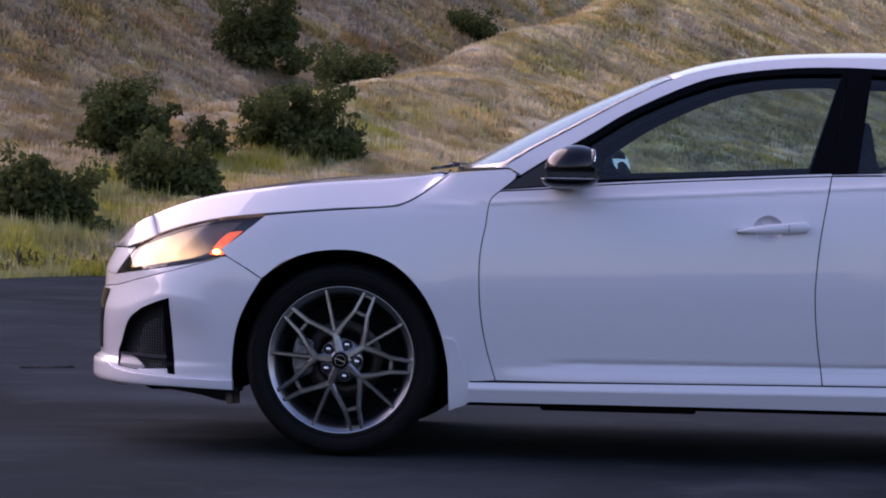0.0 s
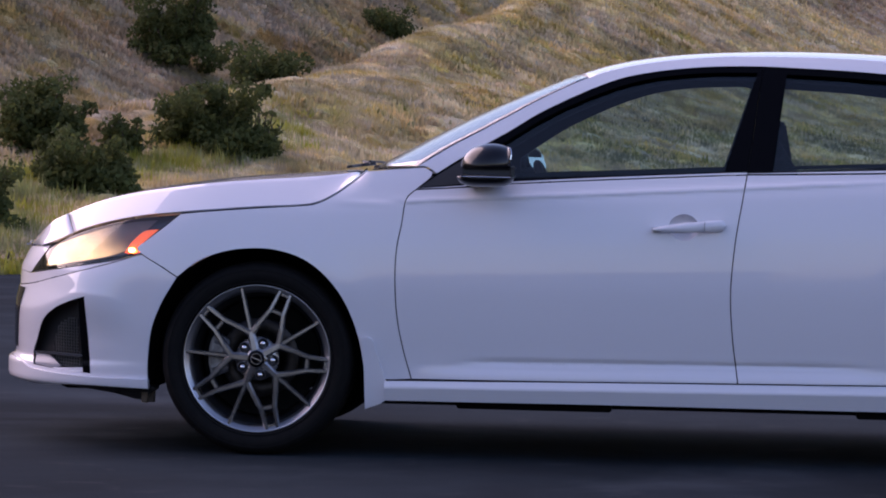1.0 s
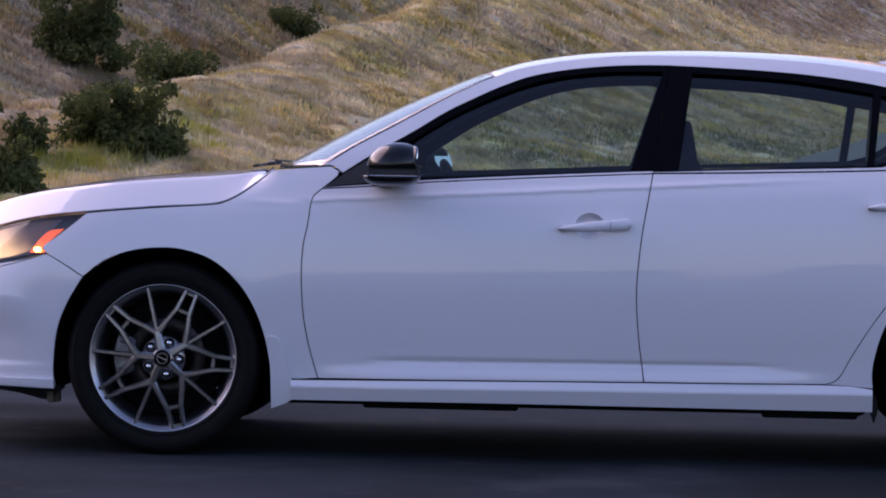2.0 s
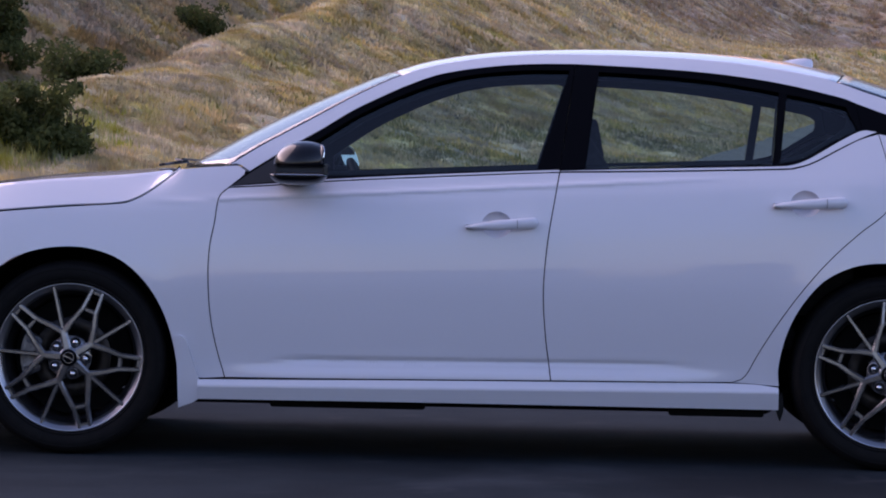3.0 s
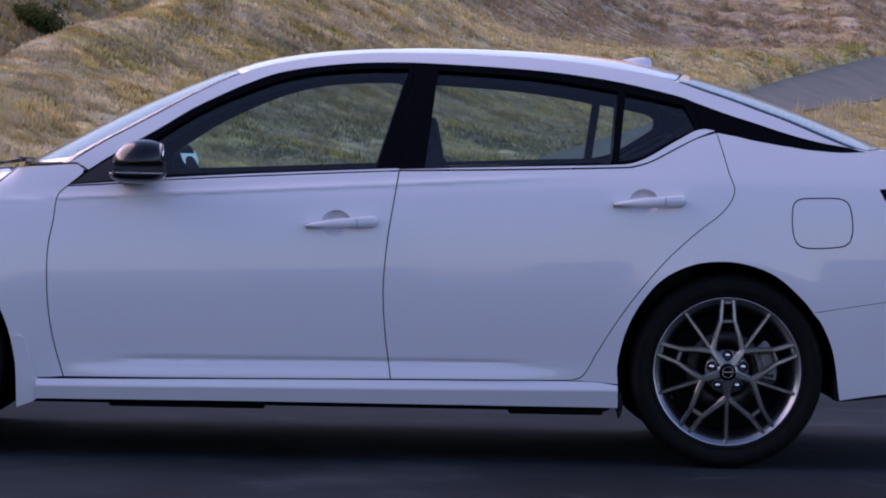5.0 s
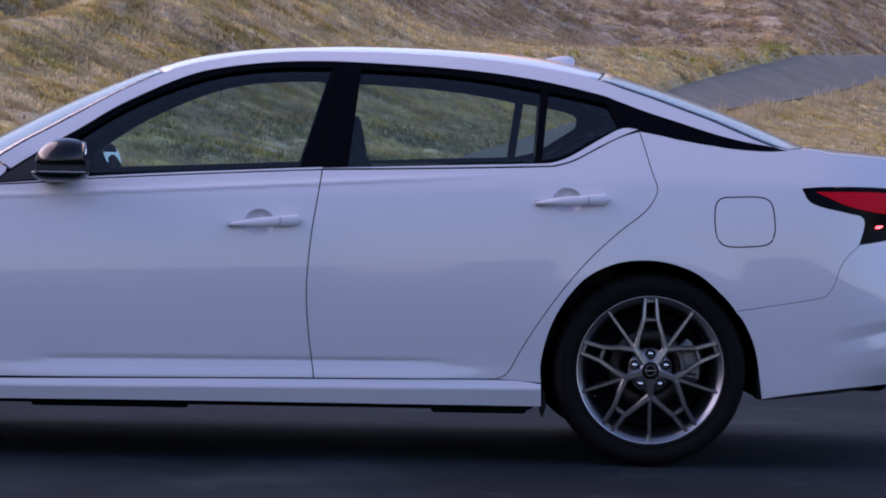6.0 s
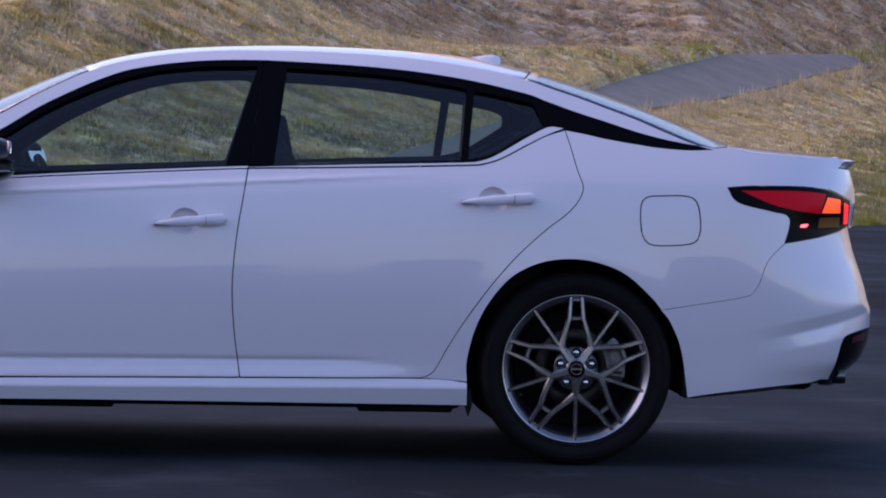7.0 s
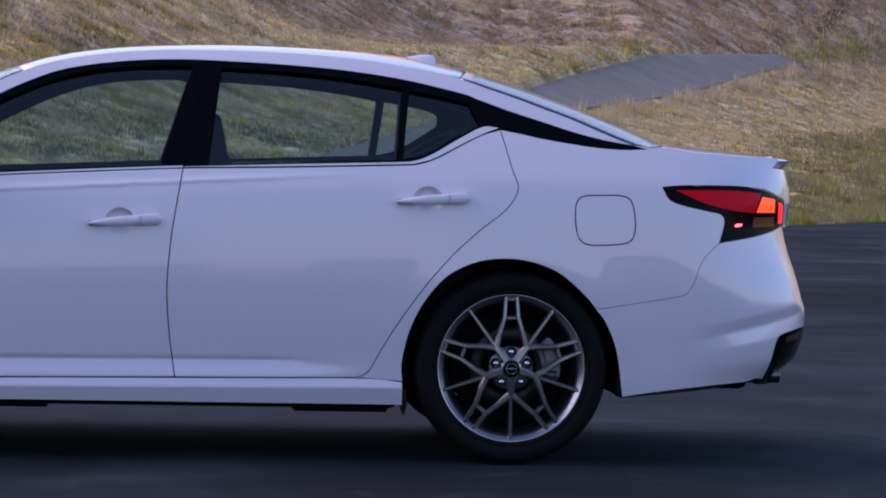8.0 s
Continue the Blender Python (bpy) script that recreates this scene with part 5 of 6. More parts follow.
    panel("end_lens", outline([(2.372, 0.925), (2.396, 0.915)], [(2.396, 0.915), (2.396, 0.85)], [(2.396, 0.85), (2.374, 0.848)], [(2.374, 0.848), (2.372, 0.925)], step=0.012), RED_LIT, t, "lit red lens", off=0.0, flange=0.004, gap=0.0, sides=s, step=0.012)
    # corner intake
    panel("intake_backing", INTAKE, BLACK, front_bumper, "black corner intake", off=-0.05, flange=0.004, gap=-0.03, sides=s, step=0.02)

GRILLE_MESH = material("grille_mesh", (0.17, 0.17, 0.17), 0.5)

for side in BOTH:
    panel("rear_reflector", outline([(2.405, 0.452), (2.47, 0.462)], [(2.47, 0.462), (2.47, 0.440)], [(2.47, 0.440), (2.402, 0.432)], [(2.402, 0.432), (2.405, 0.452)], step=0.01), material("red_reflector", (0.08, 0.006, 0.008), 0.3), rear_diffuser, "dark red reflector", off=-0.008, flange=0.004, gap=0.0, sides=(side,), step=0.01)

# -- wheels


def bar(bm, p0, p1, w0, w1, y0, y1, depth):
    """A tapered spoke from p0 to p1 in the wheel's plane, its face at y0 to y1."""
    a, b = Vector((p0[0], 0, p0[1])), Vector((p1[0], 0, p1[1]))
    n = (b - a).normalized().cross(Vector((0, 1, 0)))
    ring = []
    for p, w, y in ((a, w0, y0), (b, w1, y1)):
        q = [p + n * w, p + n * w * 0.50, p - n * w * 0.50, p - n * w]
        ys = [y + 0.006, y, y, y + 0.006]
        vs = [bm.verts.new((v.x, yy, v.z)) for v, yy in zip(q, ys)]
        vs += [bm.verts.new((q[3].x, y + depth, q[3].z)), bm.verts.new((q[0].x, y + depth, q[0].z))]
        ring.append(vs)
    for k in range(6):
        bm.faces.new((ring[0][k], ring[0][(k + 1) % 6], ring[1][(k + 1) % 6], ring[1][k]))
    for vs in ring:
        bm.faces.new(vs)


def polar(r, deg):
    return r * math.cos(radians(deg)), r * math.sin(radians(deg))


def make_wheel(turn, brake):
    """A wheel that faces -y, its hub at the origin; turn: degrees by which the spokes are turned."""
    bm = bmesh.new()
    lathe(bm, [(0.2585, 0.012), (0.2580, 0.002), (0.252, 0.0), (0.246, 0.002), (0.2415, 0.012), (0.232, 0.034), (0.2235, 0.044), (0.212, 0.095), (0.205, 0.20), (0.248, 0.215)], 72)
    wheel = part("wheel", bm, RIM_BARREL, car, "alloy wheel with five forked spokes", True)
    bm = bmesh.new()
    lathe(bm, [(0.2530, -0.002), (0.2510, -0.0060), (0.2480, -0.0058), (0.2450, -0.002), (0.236, 0.006), (0.2275, 0.0145), (0.224, 0.042)], 72)
    part("rim_lip", bm, RIM_LIP, wheel, "bright machined rim lip", True)
    bm = bmesh.new()
    for k in range(5):
        a = 54 + 72 * k
        bar(bm, polar(0.030, a), polar(0.096, a), 0.0165, 0.0115, -0.019, -0.013, 0.035)
        bar(bm, polar(0.102, a), polar(0.245, a), 0.0085, 0.0070, -0.008, -0.001, 0.024)
        b = a + 36
        for s in (-1, 1):
            bar(bm, polar(0.086, b - s * 36), polar(0.128, b - s * 17.5), 0.0115, 0.0095, -0.0135, -0.0125, 0.03)
            bar(bm, polar(0.124, b - s * 18.6), polar(0.172, b - s * 8.0), 0.0095, 0.0088, -0.0125, -0.010, 0.03)
            bar(bm, polar(0.168, b - s * 8.2), polar(0.246, b - s * 4.3), 0.0088, 0.0078, -0.010, -0.001, 0.028)
        bar(bm, polar(0.172, b - 7), polar(0.172, b + 7), 0.0085, 0.0085, 0.000, 0.000, 0.015)
        bar(bm, polar(0.234, b - 4), polar(0.234, b + 4), 0.0070, 0.0070, 0.004, 0.004, 0.012)
    part("spokes", bm, RIM, wheel, "gunmetal forked spokes", False)
    bm = bmesh.new()
    lathe(bm, [(0.0, -0.020), (0.012, -0.0205), (0.027, -0.0195), (0.034, -0.016), (0.038, -0.010), (0.050, 0.002), (0.074, 0.006), (0.076, 0.015), (0.07, 0.05), (0.0, 0.05)], 40)
    part("hub", bm, RIM, wheel, "", True)
    bm = bmesh.new()
    lathe(bm, [(0.0, -0.024), (0.022, -0.024), (0.0265, -0.023), (0.0285, -0.019), (0.0285, -0.013)], 32)
    part("hub_cap", bm, GLOSS_BLACK, wheel, "black hub cap with a plain ring mark", True)
    bm = bmesh.new()
    lathe(bm, [(0.0165, -0.0243), (0.0172, -0.0258), (0.0190, -0.0258), (0.0197, -0.0238)], 32)
    box(bm, -0.0195, 0.0195, -0.0258, -0.0235, -0.0020, 0.0020)
    part("cap_mark", bm, MACHINED, wheel, "chrome ring and bar", False)
    for k in range(5):
        x, z = polar(0.0572, 90 + 72 * k)
        bm = bmesh.new()
        lathe(bm, [(0.0195, -0.006), (0.0185, -0.011), (0.0150, -0.0105), (0.0145, 0.012)], 20)
        ring = part("lug_pocket", bm, RIM_BARREL, wheel, "", True)
        ring.location = (x, 0, z)
        bm = bmesh.new()
        lathe(bm, [(0.0, -0.018), (0.006, -0.0175), (0.0095, -0.014), (0.0105, -0.006), (0.0105, 0.01)], 12)
        nut = part("lug_nut", bm, CHROME, wheel, "chrome lug nut", True)
        nut.location = (x, 0, z)
    bm = bmesh.new()
    lathe(bm, [(0.257, 0.004), (0.2595, -0.008), (0.264, -0.014), (0.275, -0.021), (0.295, -0.026), (0.312, -0.022), (0.322, -0.014), (0.329, -0.002), (0.3335, 0.014), (0.335, 0.04), (0.3355, 0.10),
               (0.335, 0.16), (0.331, 0.19), (0.318, 0.215), (0.29, 0.225), (0.25, 0.21)], 96)
    tyre = part("tyre", bm, RUBBER, wheel, "black low-profile tyre", True)
    for r in (0.266, 0.308):
        bm = bmesh.new()
        y = -0.0178 if r < 0.29 else -0.0243
        lathe(bm, [(r - 0.0025, y), (r, y - 0.002), (r + 0.0025, y + 0.001)], 96)
        part("sidewall_rib", bm, RUBBER, wheel, "", True)
    # brake, which stays upright
    up = -turn
    bm = bmesh.new()
    lathe(bm, [(0.06, 0.095), (0.075, 0.092), (0.077, 0.082), (0.135, 0.080), (0.138, 0.084), (0.138, 0.102), (0.0, 0.092)], 48)
    part("brake_disc", bm, STEEL, wheel, "grey steel brake disc", True)
    bm = bmesh.new()
    lathe(bm, [(0.0, 0.13), (0.203, 0.13), (0.203, 0.14), (0.0, 0.14)], 40)
    part("backing_plate", bm, LINER, wheel, "black backing plate", False)
    for name, r0, r1, a0, a1, y0 in (("brake_caliper", 0.112, 0.176, brake - 27, brake + 27, 0.048), ("caliper_bridge", 0.128, 0.168, brake - 19, brake + 19, 0.036)):
        bm = bmesh.new()
        rows = []
        for k in range(11):
            a = a0 + (a1 - a0) * k / 10 + up
            e = 0.006 * (k in (0, 10))
            p, q = polar(r0 + e, a), polar(r1 - e, a)
            rows.append([bm.verts.new(c) for c in ((p[0], y0 + e, p[1]), (q[0], y0 + e, q[1]), (q[0], 0.11, q[1]), (p[0], 0.11, p[1]))])
        for r, t in zip(rows, rows[1:]):
            for i in range(4):
                bm.faces.new((r[i], r[(i + 1) % 4], t[(i + 1) % 4], t[i]))
        bm.faces.new(rows[0]), bm.faces.new(rows[-1])
        part(name, bm, CALIPER, wheel, "bare metal brake caliper", False)
    for child in wheel.children:
        if child.name.split(".")[0] in ("rim_lip", "spokes", "hub", "hub_cap", "cap_mark"):
            child.scale = (1.02, 1.0, 1.02)
    wheel.matrix_basis = pose(0, 0, 0, 0, -turn, 0)
    return wheel


wheel_f, wheel_r = make_wheel(-22.5, 178), make_wheel(0.5, 12)
for w, x in ((wheel_f, HUBS[0]), (wheel_r, HUBS[1])):
    m = w.matrix_basis.to_3x3().to_4x4()
    w.matrix_basis = pose(x, -0.885, 0.335) @ m
    copy_thing(w, pose(x, 0.885, 0.335, 0, 0, 180) @ m)

# -- wheel wells, floor and dark inner shell
for hub in HUBS:
    for side in BOTH:
        bm = bmesh.new()
        n = 30
        rows = []
        for k, r in ((0, 0.398), (0.1, 0.402), (0.62, 0.402)):
            ring = []
            for a in np.linspace(-13, 193, n):
                x, z = hub + r * math.cos(radians(a)), 0.326 + r * math.sin(radians(a))
                ring.append(bm.verts.new((x, side * (float(half_width(x, max(z, 0.3))) - 0.017) * (1 - k), z)))
            rows.append(ring)
        for r0, r1 in zip(rows, rows[1:]):
            for i in range(n - 1):
                bm.faces.new((r0[i], r0[i + 1], r1[i + 1], r1[i]))
        bm.faces.new(rows[-1])
        part("wheel_well_liner", bm, LINER, car, "black wheel well liner", True)
bm = bmesh.new()
box(bm, -1.0, 1.02, -0.80, 0.80, 0.183, 0.24, 0.02)
part("floor_pan", bm, LINER, car, "black underbody")
bm = bmesh.new()
box(bm, -2.15, -1.80, -0.66, 0.66, 0.20, 0.60, 0.03)
part("front_crash_beam", bm, LINER, car)
bm = bmesh.new()
box(bm, 1.80, 2.28, -0.66, 0.66, 0.26, 0.76, 0.03)
part("boot_floor", bm, LINER, car)
inner = outline([(-1.0, 0.27), (-0.95, 0.90), (-0.80, 0.925), (0.27, 0.985), (1.05, 1.01), (1.33, 1.12)], [(1.33, 1.12), (1.40, 0.80)], [(1.40, 0.80), (1.15, 0.66), (0.99, 0.45), (0.96, 0.27)], [(0.96, 0.27), (-1.0, 0.27)])
panel("door_inner", inner, LINER, car, "dark inner door shell", off=-0.05, flange=0.01, sides=BOTH, gap=0.0, step=0.06)

# -- handles and their cups


def handle(x0, x1, z0, z1, cup, side, parent):
    """A pull handle from x0 to x1 over a round cup in the door."""
    bm = bmesh.new()
    n, m = 26, 12
    rings = []
    for i in range(n + 1):
        t = i / n
        x, z = x0 + (x1 - x0) * t, z0 + (z1 - z0) * t
        r = 0.0182 * (min(1.0, t / 0.45) ** 0.55) * (1.0 if t < 0.93 else math.sqrt(max(0.02, 1 - ((t - 0.93) / 0.07) ** 2)))
        if t > 0.70:
            r *= 1.08
        stand = 0.014 + 0.016 * math.sin(math.pi * min(1, t * 0.95 + 0.03)) ** 0.5
        y = float(half_width(x, z)) + stand
        rings.append([bm.verts.new((x, side * (y + 0.011 * math.cos(2 * math.pi * k / m)), z + r * math.sin(2 * math.pi * k / m))) for k in range(m)])
    for a, b in zip(rings, rings[1:]):
        for k in range(m):
            bm.faces.new((a[k], a[(k + 1) % m], b[(k + 1) % m], b[k]))
    bm.faces.new(rings[0])
    bm.faces.new(rings[-1])
    h = part("door_handle", bm, PAINT, parent, "white pull handle", True)
    for x in (x0 + 0.02, x1 - 0.03):
        bm = bmesh.new()
        z = z0 + (z1 - z0) * (x - x0) / (x1 - x0)
        y = float(half_width(x, z))
        box(bm, x - 0.014, x + 0.014, side * (y - 0.01), side * (y + 0.018), z - 0.008, z + 0.008, 0.003)
        part("handle_foot", bm, PAINT, h)
    xs = x0 + 0.715 * (x1 - x0)
    zs = z0 + 0.715 * (z1 - z0)
    bm = bmesh.new()
    ys = float(half_width(xs, zs)) + 0.0275
    box(bm, xs - 0.0007, xs + 0.0007, side * (ys - 0.012), side * (ys + 0.0125), zs - 0.0148, zs + 0.0148)
    part("handle_joint", bm, BLACK, h)
    bm = bmesh.new()
    rings = []
    for i in range(7):
        s = 1 - i / 6
        r = []
        for k in range(24):
            x, z = cup[0] + 0.0535 * s * math.cos(math.pi * k / 12), cup[1] + 0.0475 * s * math.sin(math.pi * k / 12)
            r.append(bm.verts.new((x, side * (float(half_width(x, z)) - 0.0015 - (0.028 if z > cup[1] else 0.022) * (1 - s**5)), z)))
        rings.append(r)
    for a, b in zip(rings[:-1], rings[1:-1]):
        for k in range(24):
            bm.faces.new((a[k], a[(k + 1) % 24], b[(k + 1) % 24], b[k]))
    bm.faces.new(rings[-2])
    part("handle_cup", bm, PAINT, parent, "", True)


for side in BOTH:
    handle(-0.056, 0.199, 0.812, 0.832, (0.055, 0.822), side, doors["f", side])
    handle(0.998, 1.257, 0.905, 0.922, (1.112, 0.914), side, doors["r", side])

# -- door mirrors
MIRROR_GLASS = material("mirror_glass", (0.85, 0.87, 0.88), 0.02, 1.0)


def door_mirror(side, parent):
    bm = bmesh.new()
    bmesh.ops.create_uvsphere(bm, u_segments=32, v_segments=20, radius=1)
    for v in bm.verts:
        x, y, z = v.co
        q = (abs(x) ** 2.2 + abs(y) ** 2.4 + abs(z) ** 2.1) ** (-1 / 2.2)
        x, y, z = x * q, y * q, z * q
        x = min(x, 0.48 + 0.336 * y)
        z = max(z, -0.12)
        v.co = (-0.607 + 0.100 * x + 0.012 * z, side * (1.015 + 0.112 * y), 1.020 + 0.080 * z * (1.0 - 0.10 * (x + 1) * 0.5))
    cap = part("door_mirror", bm, MIRROR_BLACK, parent, "gloss black door mirror", True)
    bm = bmesh.new()
    for v in box(bm, -0.692, -0.530, side * 0.915, side * 1.118, 0.988, 1.012, 0.008):
        pass
    part("mirror_band", bm, BLACK, cap)
    bm = bmesh.new()
    box(bm, -0.700, -0.528, side * 0.92, side * 1.122, 0.981, 0.987, 0.002)
    part("mirror_strip", bm, CHROME, cap, "bright strip")
    bm = bmesh.new()
    bmesh.ops.create_uvsphere(bm, u_segments=24, v_segments=12, radius=1)
    for v in bm.verts:
        x, y, z = v.co
        v.co = (-0.622 + 0.098 * math.copysign(abs(x) ** 0.6, x), side * (1.005 + 0.11 * math.copysign(abs(y) ** 0.6, y)), 0.982 + (0.036 if z < 0 else 0.0) * z)
    part("mirror_base", bm, MIRROR_BLACK, cap, "", True)
    bm = bmesh.new()
    box(bm, -0.690, -0.600, side * 0.84, side * 0.96, 0.955, 0.978, 0.008)
    part("mirror_arm", bm, BLACK, cap)
    bm = bmesh.new()
    n = 24
    ring = []
    for a in np.linspace(0, 2 * math.pi, n, endpoint=False):
        y, z = 1.012 + 0.088 * math.copysign(abs(math.cos(a)) ** 0.7, math.cos(a)), 1.042 + 0.044 * math.copysign(abs(math.sin(a)) ** 0.7, math.sin(a))
        ring.append(bm.verts.new(((-0.5318 if side < 0 else -0.514) + 0.3 * (y - 1.115) + (0.15 if side < 0 else -0.35) * (z - 1.02), side * y, z)))
    bm.faces.new(ring)
    g = part("mirror_pane", bm, MIRROR_GLASS, cap, "mirror glass")
    s = g.modifiers.new("thickness", "SOLIDIFY")
    s.thickness, s.offset = 0.003, 0


for side in BOTH:
    door_mirror(side, doors["f", side])
    sail = outline([(-0.862, 0.939), (-0.79, 0.992), (-0.715, 1.040)], [(-0.715, 1.040), (-0.70, 0.955)], [(-0.70, 0.955), (-0.862, 0.939)])
    panel("mirror_sail", sail, BLACK, doors["f", side], "black mirror triangle", off=-0.002, gap=0.001, sides=(side,))
    strip_f = outline([(-0.866, 0.937), (-0.723, 0.949), (-0.548, 0.966), (-0.257, 0.986), (0.129, 1.008), (0.266, 1.015)], [(0.266, 1.015), (0.266, 1.008), (0.129, 1.001), (-0.257, 0.979), (-0.548, 0.960), (-0.723, 0.944), (-0.866, 0.935)])
    panel("belt_moulding", strip_f, PAINT, doors["f", side], off=0.001, flange=0.01, gap=0.0006, sides=(side,), step=0.02)
    panel("mud_flare", outline([(-1.046, 0.418), (-1.010, 0.412), (-0.985, 0.335), (-0.962, 0.272)], [(-0.962, 0.272), (-0.962, 0.203), (-1.034, 0.168)], [(-1.034, 0.168), (-1.037, 0.30), (-1.046, 0.418)]), PAINT, car, "white flare behind the wheel", off=0.012, flange=0.035, gap=0.0, sides=(side,), step=0.015)
    panel("rear_mud_flap", outline([(1.788, 0.330), (1.790, 0.246), (1.808, 0.240), (1.816, 0.330)], [(1.816, 0.330), (1.788, 0.330)]), BLACK, car, "black mud flap", off=-0.03, flange=0.12, gap=0.0, sides=(side,), step=0.015)
    panel("sill_flap", outline([(1.030, 0.205), (1.046, 0.160)], [(1.046, 0.160), (1.056, 0.205), (1.050, 0.26)], [(1.050, 0.26), (1.030, 0.205)], step=0.01), BLACK, car, "black flap behind the sill", off=-0.02, flange=0.06, gap=0.0, sides=(side,), step=0.015)
    panel("undertray", outline([(-2.10, 0.222), (-2.06, 0.214), (-1.93, 0.196), (-1.829, 0.176), (-1.79, 0.203)], [(-1.79, 0.203), (-1.79, 0.226), (-2.10, 0.226)]), BLACK, car, "black undertray", off=-0.03, flange=0.10, gap=0.0, sides=(side,), step=0.02)
    panel("bumper_undertray", outline([(1.815, 0.240), (1.95, 0.262), (2.12, 0.282), (2.20, 0.288)], [(2.20, 0.288), (2.12, 0.270), (1.92, 0.248), (1.815, 0.236)]), BLACK, car, off=-0.02, flange=0.10, gap=0.0, sides=(side,), step=0.02)
    panel("air_deflector", outline([(-1.822, 0.205), (-1.826, 0.168)], [(-1.826, 0.168), (-1.806, 0.166)], [(-1.806, 0.166), (-1.800, 0.205)], [(-1.800, 0.205), (-1.822, 0.205)], step=0.01), material("dusty_rubber", (0.16, 0.12, 0.085), 0.8), car, "dusty brown rubber flap", off=-0.02, flange=0.04, gap=0.0, sides=(side,), step=0.01)
    # intake: mesh and blade
    bm = bmesh.new()
    zone = outline([(-2.055, 0.468), (-2.11, 0.452), (-2.136, 0.425), (-2.156, 0.36), (-2.158, 0.282)], [(-2.158, 0.282), (-2.046, 0.276)], [(-2.046, 0.276), (-2.055, 0.468)])

    def wire(p, q):
        p, q = np.array(p), np.array(q)
        k = 12
        pts = [p + (q - p) * i / k for i in range(k + 1)]
        ok = inside(np.array(pts), zone)
        for a, b, s0, s1 in zip(pts, pts[1:], ok, ok[1:]):
            if s0 and s1:
                c0 = Vector((a[0], side * (float(half_width(*a)) - 0.030), a[1]))
                c1 = Vector((b[0], side * (float(half_width(*b)) - 0.030), b[1]))
                n = (c1 - c0).normalized().cross(Vector((0, 1, 0))) * 0.0014
                o = Vector((0, -side * 0.003, 0))
                vs = [bm.verts.new(c) for c in (c0 - n, c0 + n, c1 + n, c1 - n)]
                ws = [bm.verts.new(c) for c in (c0 - n - o, c0 + n - o, c1 + n - o, c1 - n - o)]
                bm.faces.new(vs)
                for i in range(4):
                    bm.faces.new((vs[i], vs[(i + 1) % 4], ws[(i + 1) % 4], ws[i]))
    for k in range(19):
        wire((-2.17, 0.28 + 0.0105 * k), (-2.03, 0.275 + 0.0105 * k))
    for k in range(12):
        wire((-2.165 + 0.0105 * k, 0.27), (-2.165 + 0.0105 * k, 0.475))
    part("intake_mesh", bm, GRILLE_MESH, front_bumper, "dark grey wire mesh")
    panel("intake_fin", outline([(-2.243, 0.331), (-2.15, 0.334), (-2.035, 0.332)], [(-2.035, 0.332), (-2.035, 0.321), (-2.15, 0.323), (-2.243, 0.323)], step=0.01), MACHINED, front_bumper, "grey fin", off=-0.012, flange=0.02, gap=0.0, sides=(side,), step=0.01)
    panel("intake_blade", outline([(-2.234, 0.322), (-2.175, 0.320), (-2.145, 0.305), (-2.118, 0.286)], [(-2.118, 0.286), (-2.15, 0.279), (-2.228, 0.286)], [(-2.228, 0.286), (-2.234, 0.322)], step=0.01), material("grey_fin", (0.28, 0.28, 0.31), 0.45), front_bumper, "grey intake fin", off=-0.012, flange=0.02, gap=0.0, sides=(side,), step=0.01)
    panel("intake_ledge", outline([(-2.15, 0.279), (-2.03, 0.286)], [(-2.03, 0.286), (-2.02, 0.268)], [(-2.02, 0.268), (-2.15, 0.274)], [(-2.15, 0.274), (-2.15, 0.279)], step=0.01), PAINT, front_bumper, off=-0.012, flange=0.02, gap=0.0, sides=(side,), step=0.01)
    panel("intake_bezel", outline([(-2.052, 0.532), (-2.033, 0.536)], [(-2.033, 0.536), (-2.007, 0.267)], [(-2.007, 0.267), (-2.031, 0.269)], [(-2.031, 0.269), (-2.052, 0.532)], step=0.012), GLOSS_BLACK, front_bumper, off=-0.006, flange=0.03, gap=0.0, sides=(side,), step=0.012)

# -- aerial fin, cowl, wipers, exhaust, plinths below
bm = bmesh.new()
rows = []
for t, w, h in ((0.0, 0.004, 0.003), (0.25, 0.018, 0.014), (0.5, 0.024, 0.026), (0.75, 0.024, 0.036), (0.95, 0.018, 0.038), (1.0, 0.012, 0.030)):
    x = 1.068 + 0.128 * t
    z = float(ROOF_C(x)) - 0.006
    rows.append([bm.verts.new(c) for c in ((x, -w, z), (x, -w * 0.45, z + h * 0.7), (x, 0, z + h), (x, w * 0.45, z + h * 0.7), (x, w, z))])
for a, b in zip(rows, rows[1:]):
    for k in range(4):
        bm.faces.new((a[k], a[k + 1], b[k + 1], b[k]))
bm.faces.new(rows[-1])
part("aerial_fin", bm, PAINT, car, "white shark-fin aerial", True)
sheet("cowl", lambda u, v: (-1.205 + 0.15 * abs(2 * v - 1) ** 4 + 0.14 * u, (2 * v - 1) * 0.62, 0.972 + 0.010 * u), 4, 20, BLACK, car, "black plastic cowl", 0.02)
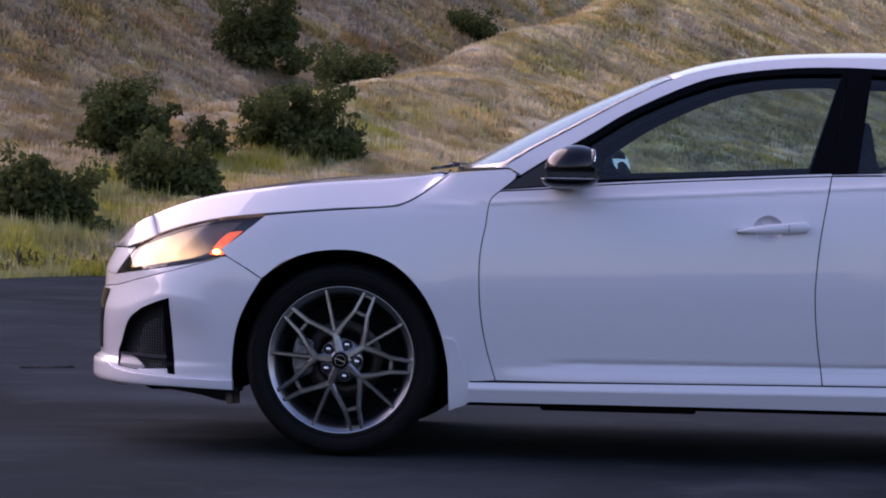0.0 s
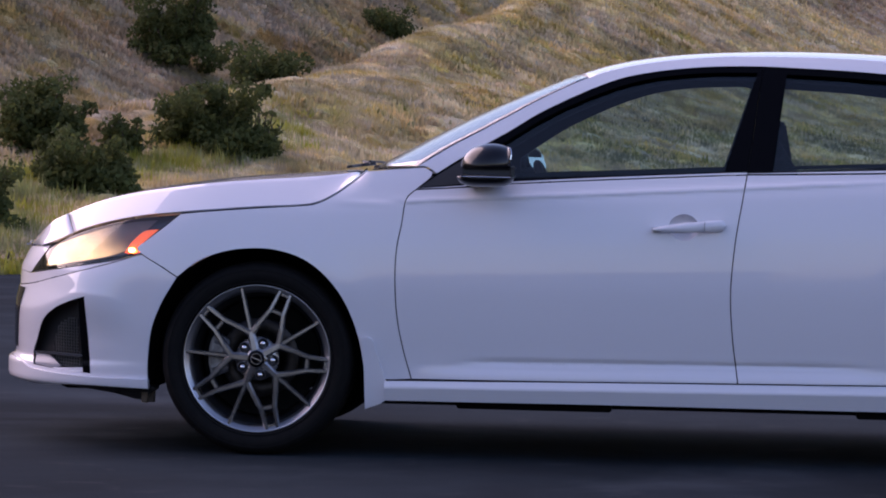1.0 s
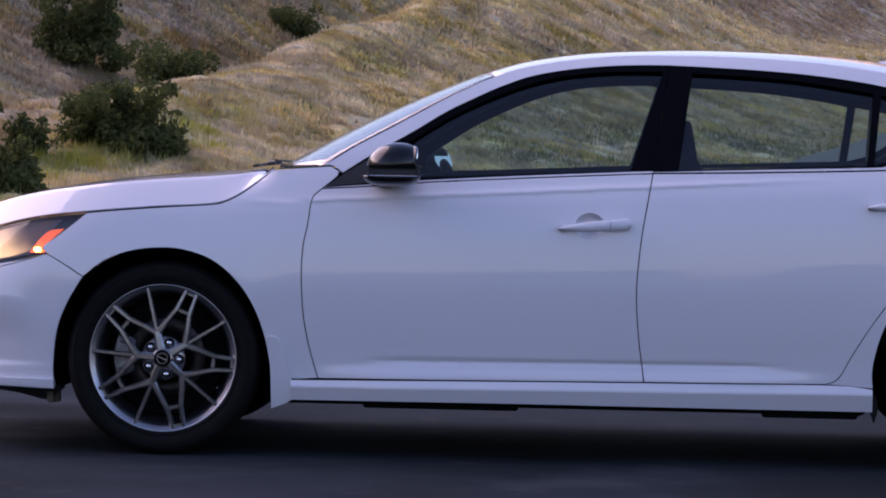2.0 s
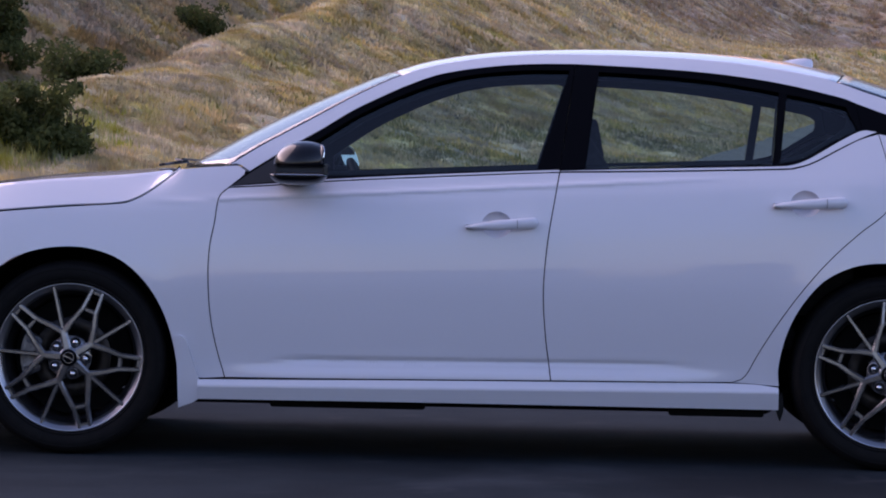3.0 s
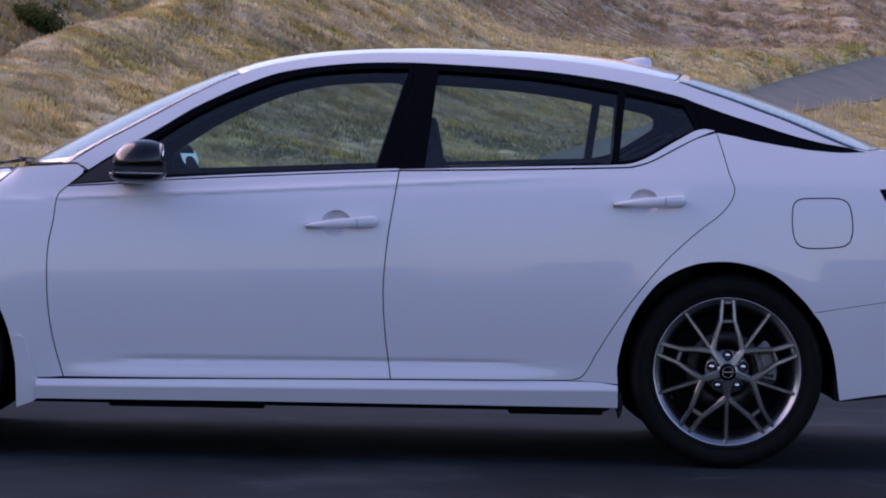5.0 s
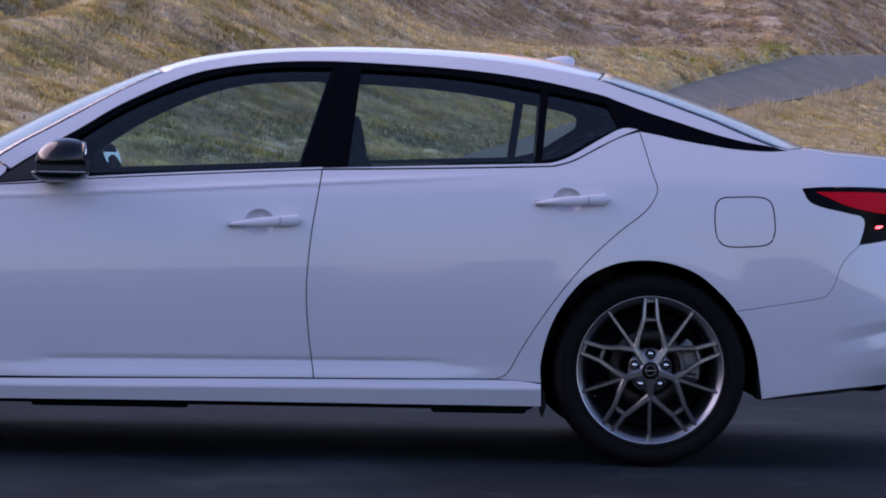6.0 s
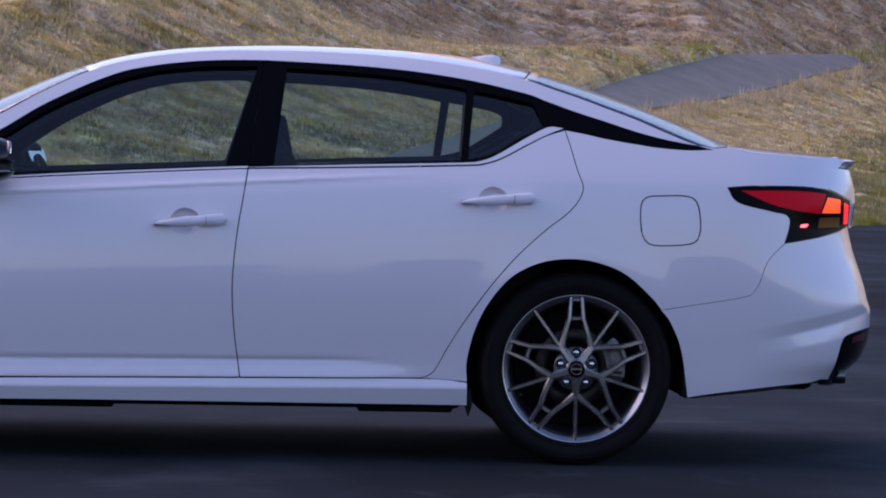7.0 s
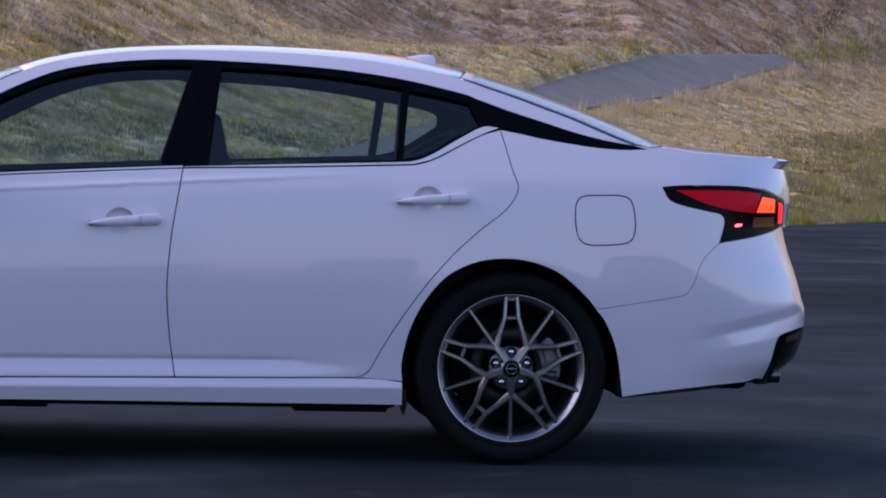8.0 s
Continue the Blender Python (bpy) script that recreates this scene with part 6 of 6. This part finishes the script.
for side, x0 in ((-1, -1.16), (1, -1.14)):
    bm = bmesh.new()
    for a, b, r in (((x0, side * 0.42, 0.999), (x0 + 0.10, side * 0.40, 1.017), 0.009), ((x0 + 0.09, side * 0.44, 1.014), (x0 + 0.02, side * 0.02, 1.022), 0.007), ((x0 + 0.03, side * 0.55, 1.003), (x0 + 0.08, side * 0.20, 1.012), 0.008)):
        a, b = Vector(a), Vector(b)
        n1 = (b - a).normalized().cross(Vector((0, 0, 1))) * r
        up = Vector((0, 0, r))
        lo = [bm.verts.new(a + c) for c in (-n1, n1, n1 * 0.5 + up, -n1 * 0.5 + up)]
        hi = [bm.verts.new(b + c) for c in (-n1, n1, n1 * 0.5 + up, -n1 * 0.5 + up)]
        for k in range(4):
            bm.faces.new((lo[k], lo[(k + 1) % 4], hi[(k + 1) % 4], hi[k]))
        bm.faces.new(lo), bm.faces.new(hi)
    part("wiper", bm, BLACK, car, "black windscreen wiper")
bm = bmesh.new()
lathe(bm, [(0.027, -0.07), (0.027, 0.06), (0.025, 0.062), (0.023, 0.05), (0.023, -0.05)], 24)
for v in bm.verts:
    v.co = (2.345 + v.co.y, v.co.x - 0.56, 0.305 + v.co.z)
part("exhaust_tip", bm, DARK_CHROME, car, "dark chrome exhaust tip", True)
bm = bmesh.new()
lathe(bm, [(0.027, -0.07), (0.027, 0.06), (0.025, 0.062), (0.023, 0.05), (0.023, -0.05)], 24)
for v in bm.verts:
    v.co = (2.345 + v.co.y, v.co.x + 0.56, 0.305 + v.co.z)
part("exhaust_tip", bm, DARK_CHROME, car, "dark chrome exhaust tip", True)
bm = bmesh.new()
box(bm, -0.72, -0.18, -0.84, 0.84, 0.175, 0.21, 0.010)
part("sill_shield", bm, LINER, car, "black underbody shield")
bm = bmesh.new()
box(bm, 0.66, 0.99, -0.84, 0.84, 0.173, 0.21, 0.010)
part("sill_shield", bm, LINER, car, "black underbody shield")
bm = bmesh.new()
box(bm, -1.806, -1.782, -0.80, -0.77, 0.168, 0.215, 0.003)
part("tow_tab", bm, BARK, car, "small tan plastic tab")

# -- cabin


def extrude(name, pts, y0, y1, mat, parent, label="", bevel=0.02):
    bm = bmesh.new()
    a = [bm.verts.new((x, y0, z)) for x, z in pts]
    b = [bm.verts.new((x, y1, z)) for x, z in pts]
    bm.faces.new(a), bm.faces.new(b)
    for k in range(len(pts)):
        bm.faces.new((a[k], a[(k + 1) % len(pts)], b[(k + 1) % len(pts)], b[k]))
    bmesh.ops.recalc_face_normals(bm, faces=bm.faces)
    bmesh.ops.bevel(bm, geom=list(bm.edges), offset=bevel, segments=2, affect="EDGES", profile=0.5)
    return part(name, bm, mat, parent, label, True)


for y in (-0.37, 0.37):
    s = extrude("front_seat", [(-0.30, 0.42), (-0.30, 0.56), (0.10, 0.55), (0.20, 0.42)], y - 0.25, y + 0.25, FABRIC, car, "dark cloth front seat")
    extrude("seat_back", [(0.08, 0.50), (0.27, 1.10), (0.36, 1.15), (0.45, 1.02), (0.44, 0.60), (0.22, 0.48)], y - 0.24, y + 0.24, FABRIC, s)
    extrude("headrest", [(0.30, 1.05), (0.31, 1.19), (0.40, 1.20), (0.43, 1.05)], y - 0.13, y + 0.13, FABRIC, s)
s = extrude("rear_bench", [(0.62, 0.40), (0.62, 0.56), (1.05, 0.54), (1.15, 0.40)], -0.66, 0.66, FABRIC, car, "dark cloth rear bench")
extrude("bench_back", [(1.02, 0.52), (1.20, 1.01), (1.32, 1.01), (1.30, 0.52)], -0.64, 0.64, FABRIC, s)
extrude("parcel_shelf", [(1.28, 0.98), (1.28, 1.03), (1.90, 1.05), (1.90, 1.00)], -0.62, 0.62, FABRIC, car)
extrude("dashboard", [(-1.05, 0.55), (-1.05, 0.965), (-0.85, 0.975), (-0.60, 0.93), (-0.52, 0.80), (-0.60, 0.55)], -0.72, 0.72, BLACK, car, "black dashboard")
bm = bmesh.new()
n, m = 32, 8
tilt = Matrix.Rotation(radians(-25), 4, "Y")
rings = []
for i in range(n):
    a = 2 * math.pi * i / n
    c = Vector((0, math.cos(a) * 0.185, math.sin(a) * 0.185))
    o = Vector((0, math.cos(a), math.sin(a)))
    rings.append([bm.verts.new(tilt @ (c + 0.016 * (math.cos(2 * math.pi * k / m) * o + math.sin(2 * math.pi * k / m) * Vector((1, 0, 0)))) + Vector((-0.40, -0.37, 0.86))) for k in range(m)])
for i in range(n):
    for k in range(m):
        bm.faces.new((rings[i][k], rings[i][(k + 1) % m], rings[(i + 1) % n][(k + 1) % m], rings[(i + 1) % n][k]))
w = part("steering_wheel", bm, BLACK, car, "black steering wheel", True)
bm = bmesh.new()
box(bm, -0.43, -0.38, -0.54, -0.20, 0.835, 0.885, 0.012)
box(bm, -0.62, -0.42, -0.40, -0.34, 0.82, 0.88, 0.01)
part("wheel_boss", bm, BLACK, w)
sheet("headliner", lambda u, v: (lambda p: (p[0], p[1] * 0.94, p[2] - 0.035))(roof_at(u, v)), 14, 12, FABRIC, car, "dark headliner", 0.01)
for side in BOTH:
    panel("cabin_side_trim", outline([(0.95, 0.60), (0.95, 1.010), (1.10, 1.040), (1.31, 1.150), (1.50, 1.118), (1.90, 1.088)], [(1.90, 1.088), (1.90, 0.80)], [(1.90, 0.80), (1.40, 0.80), (0.95, 0.60)]), TRIM_DARK, car, "dark rear cabin side trim", off=-0.045, flange=0.01, gap=0.0, sides=(side,), step=0.06)
    panel("rail_lining", roof_rail, TRIM_DARK, car, "dark lining inside the roof rail", off=-0.035, flange=0.02, gap=0.004, sides=(side,), step=0.06)
    panel("pillar_lining", pillar_c, TRIM_DARK, car, "dark lining inside the rear pillar", off=-0.03, flange=0.02, gap=0.0, sides=(side,), step=0.06)
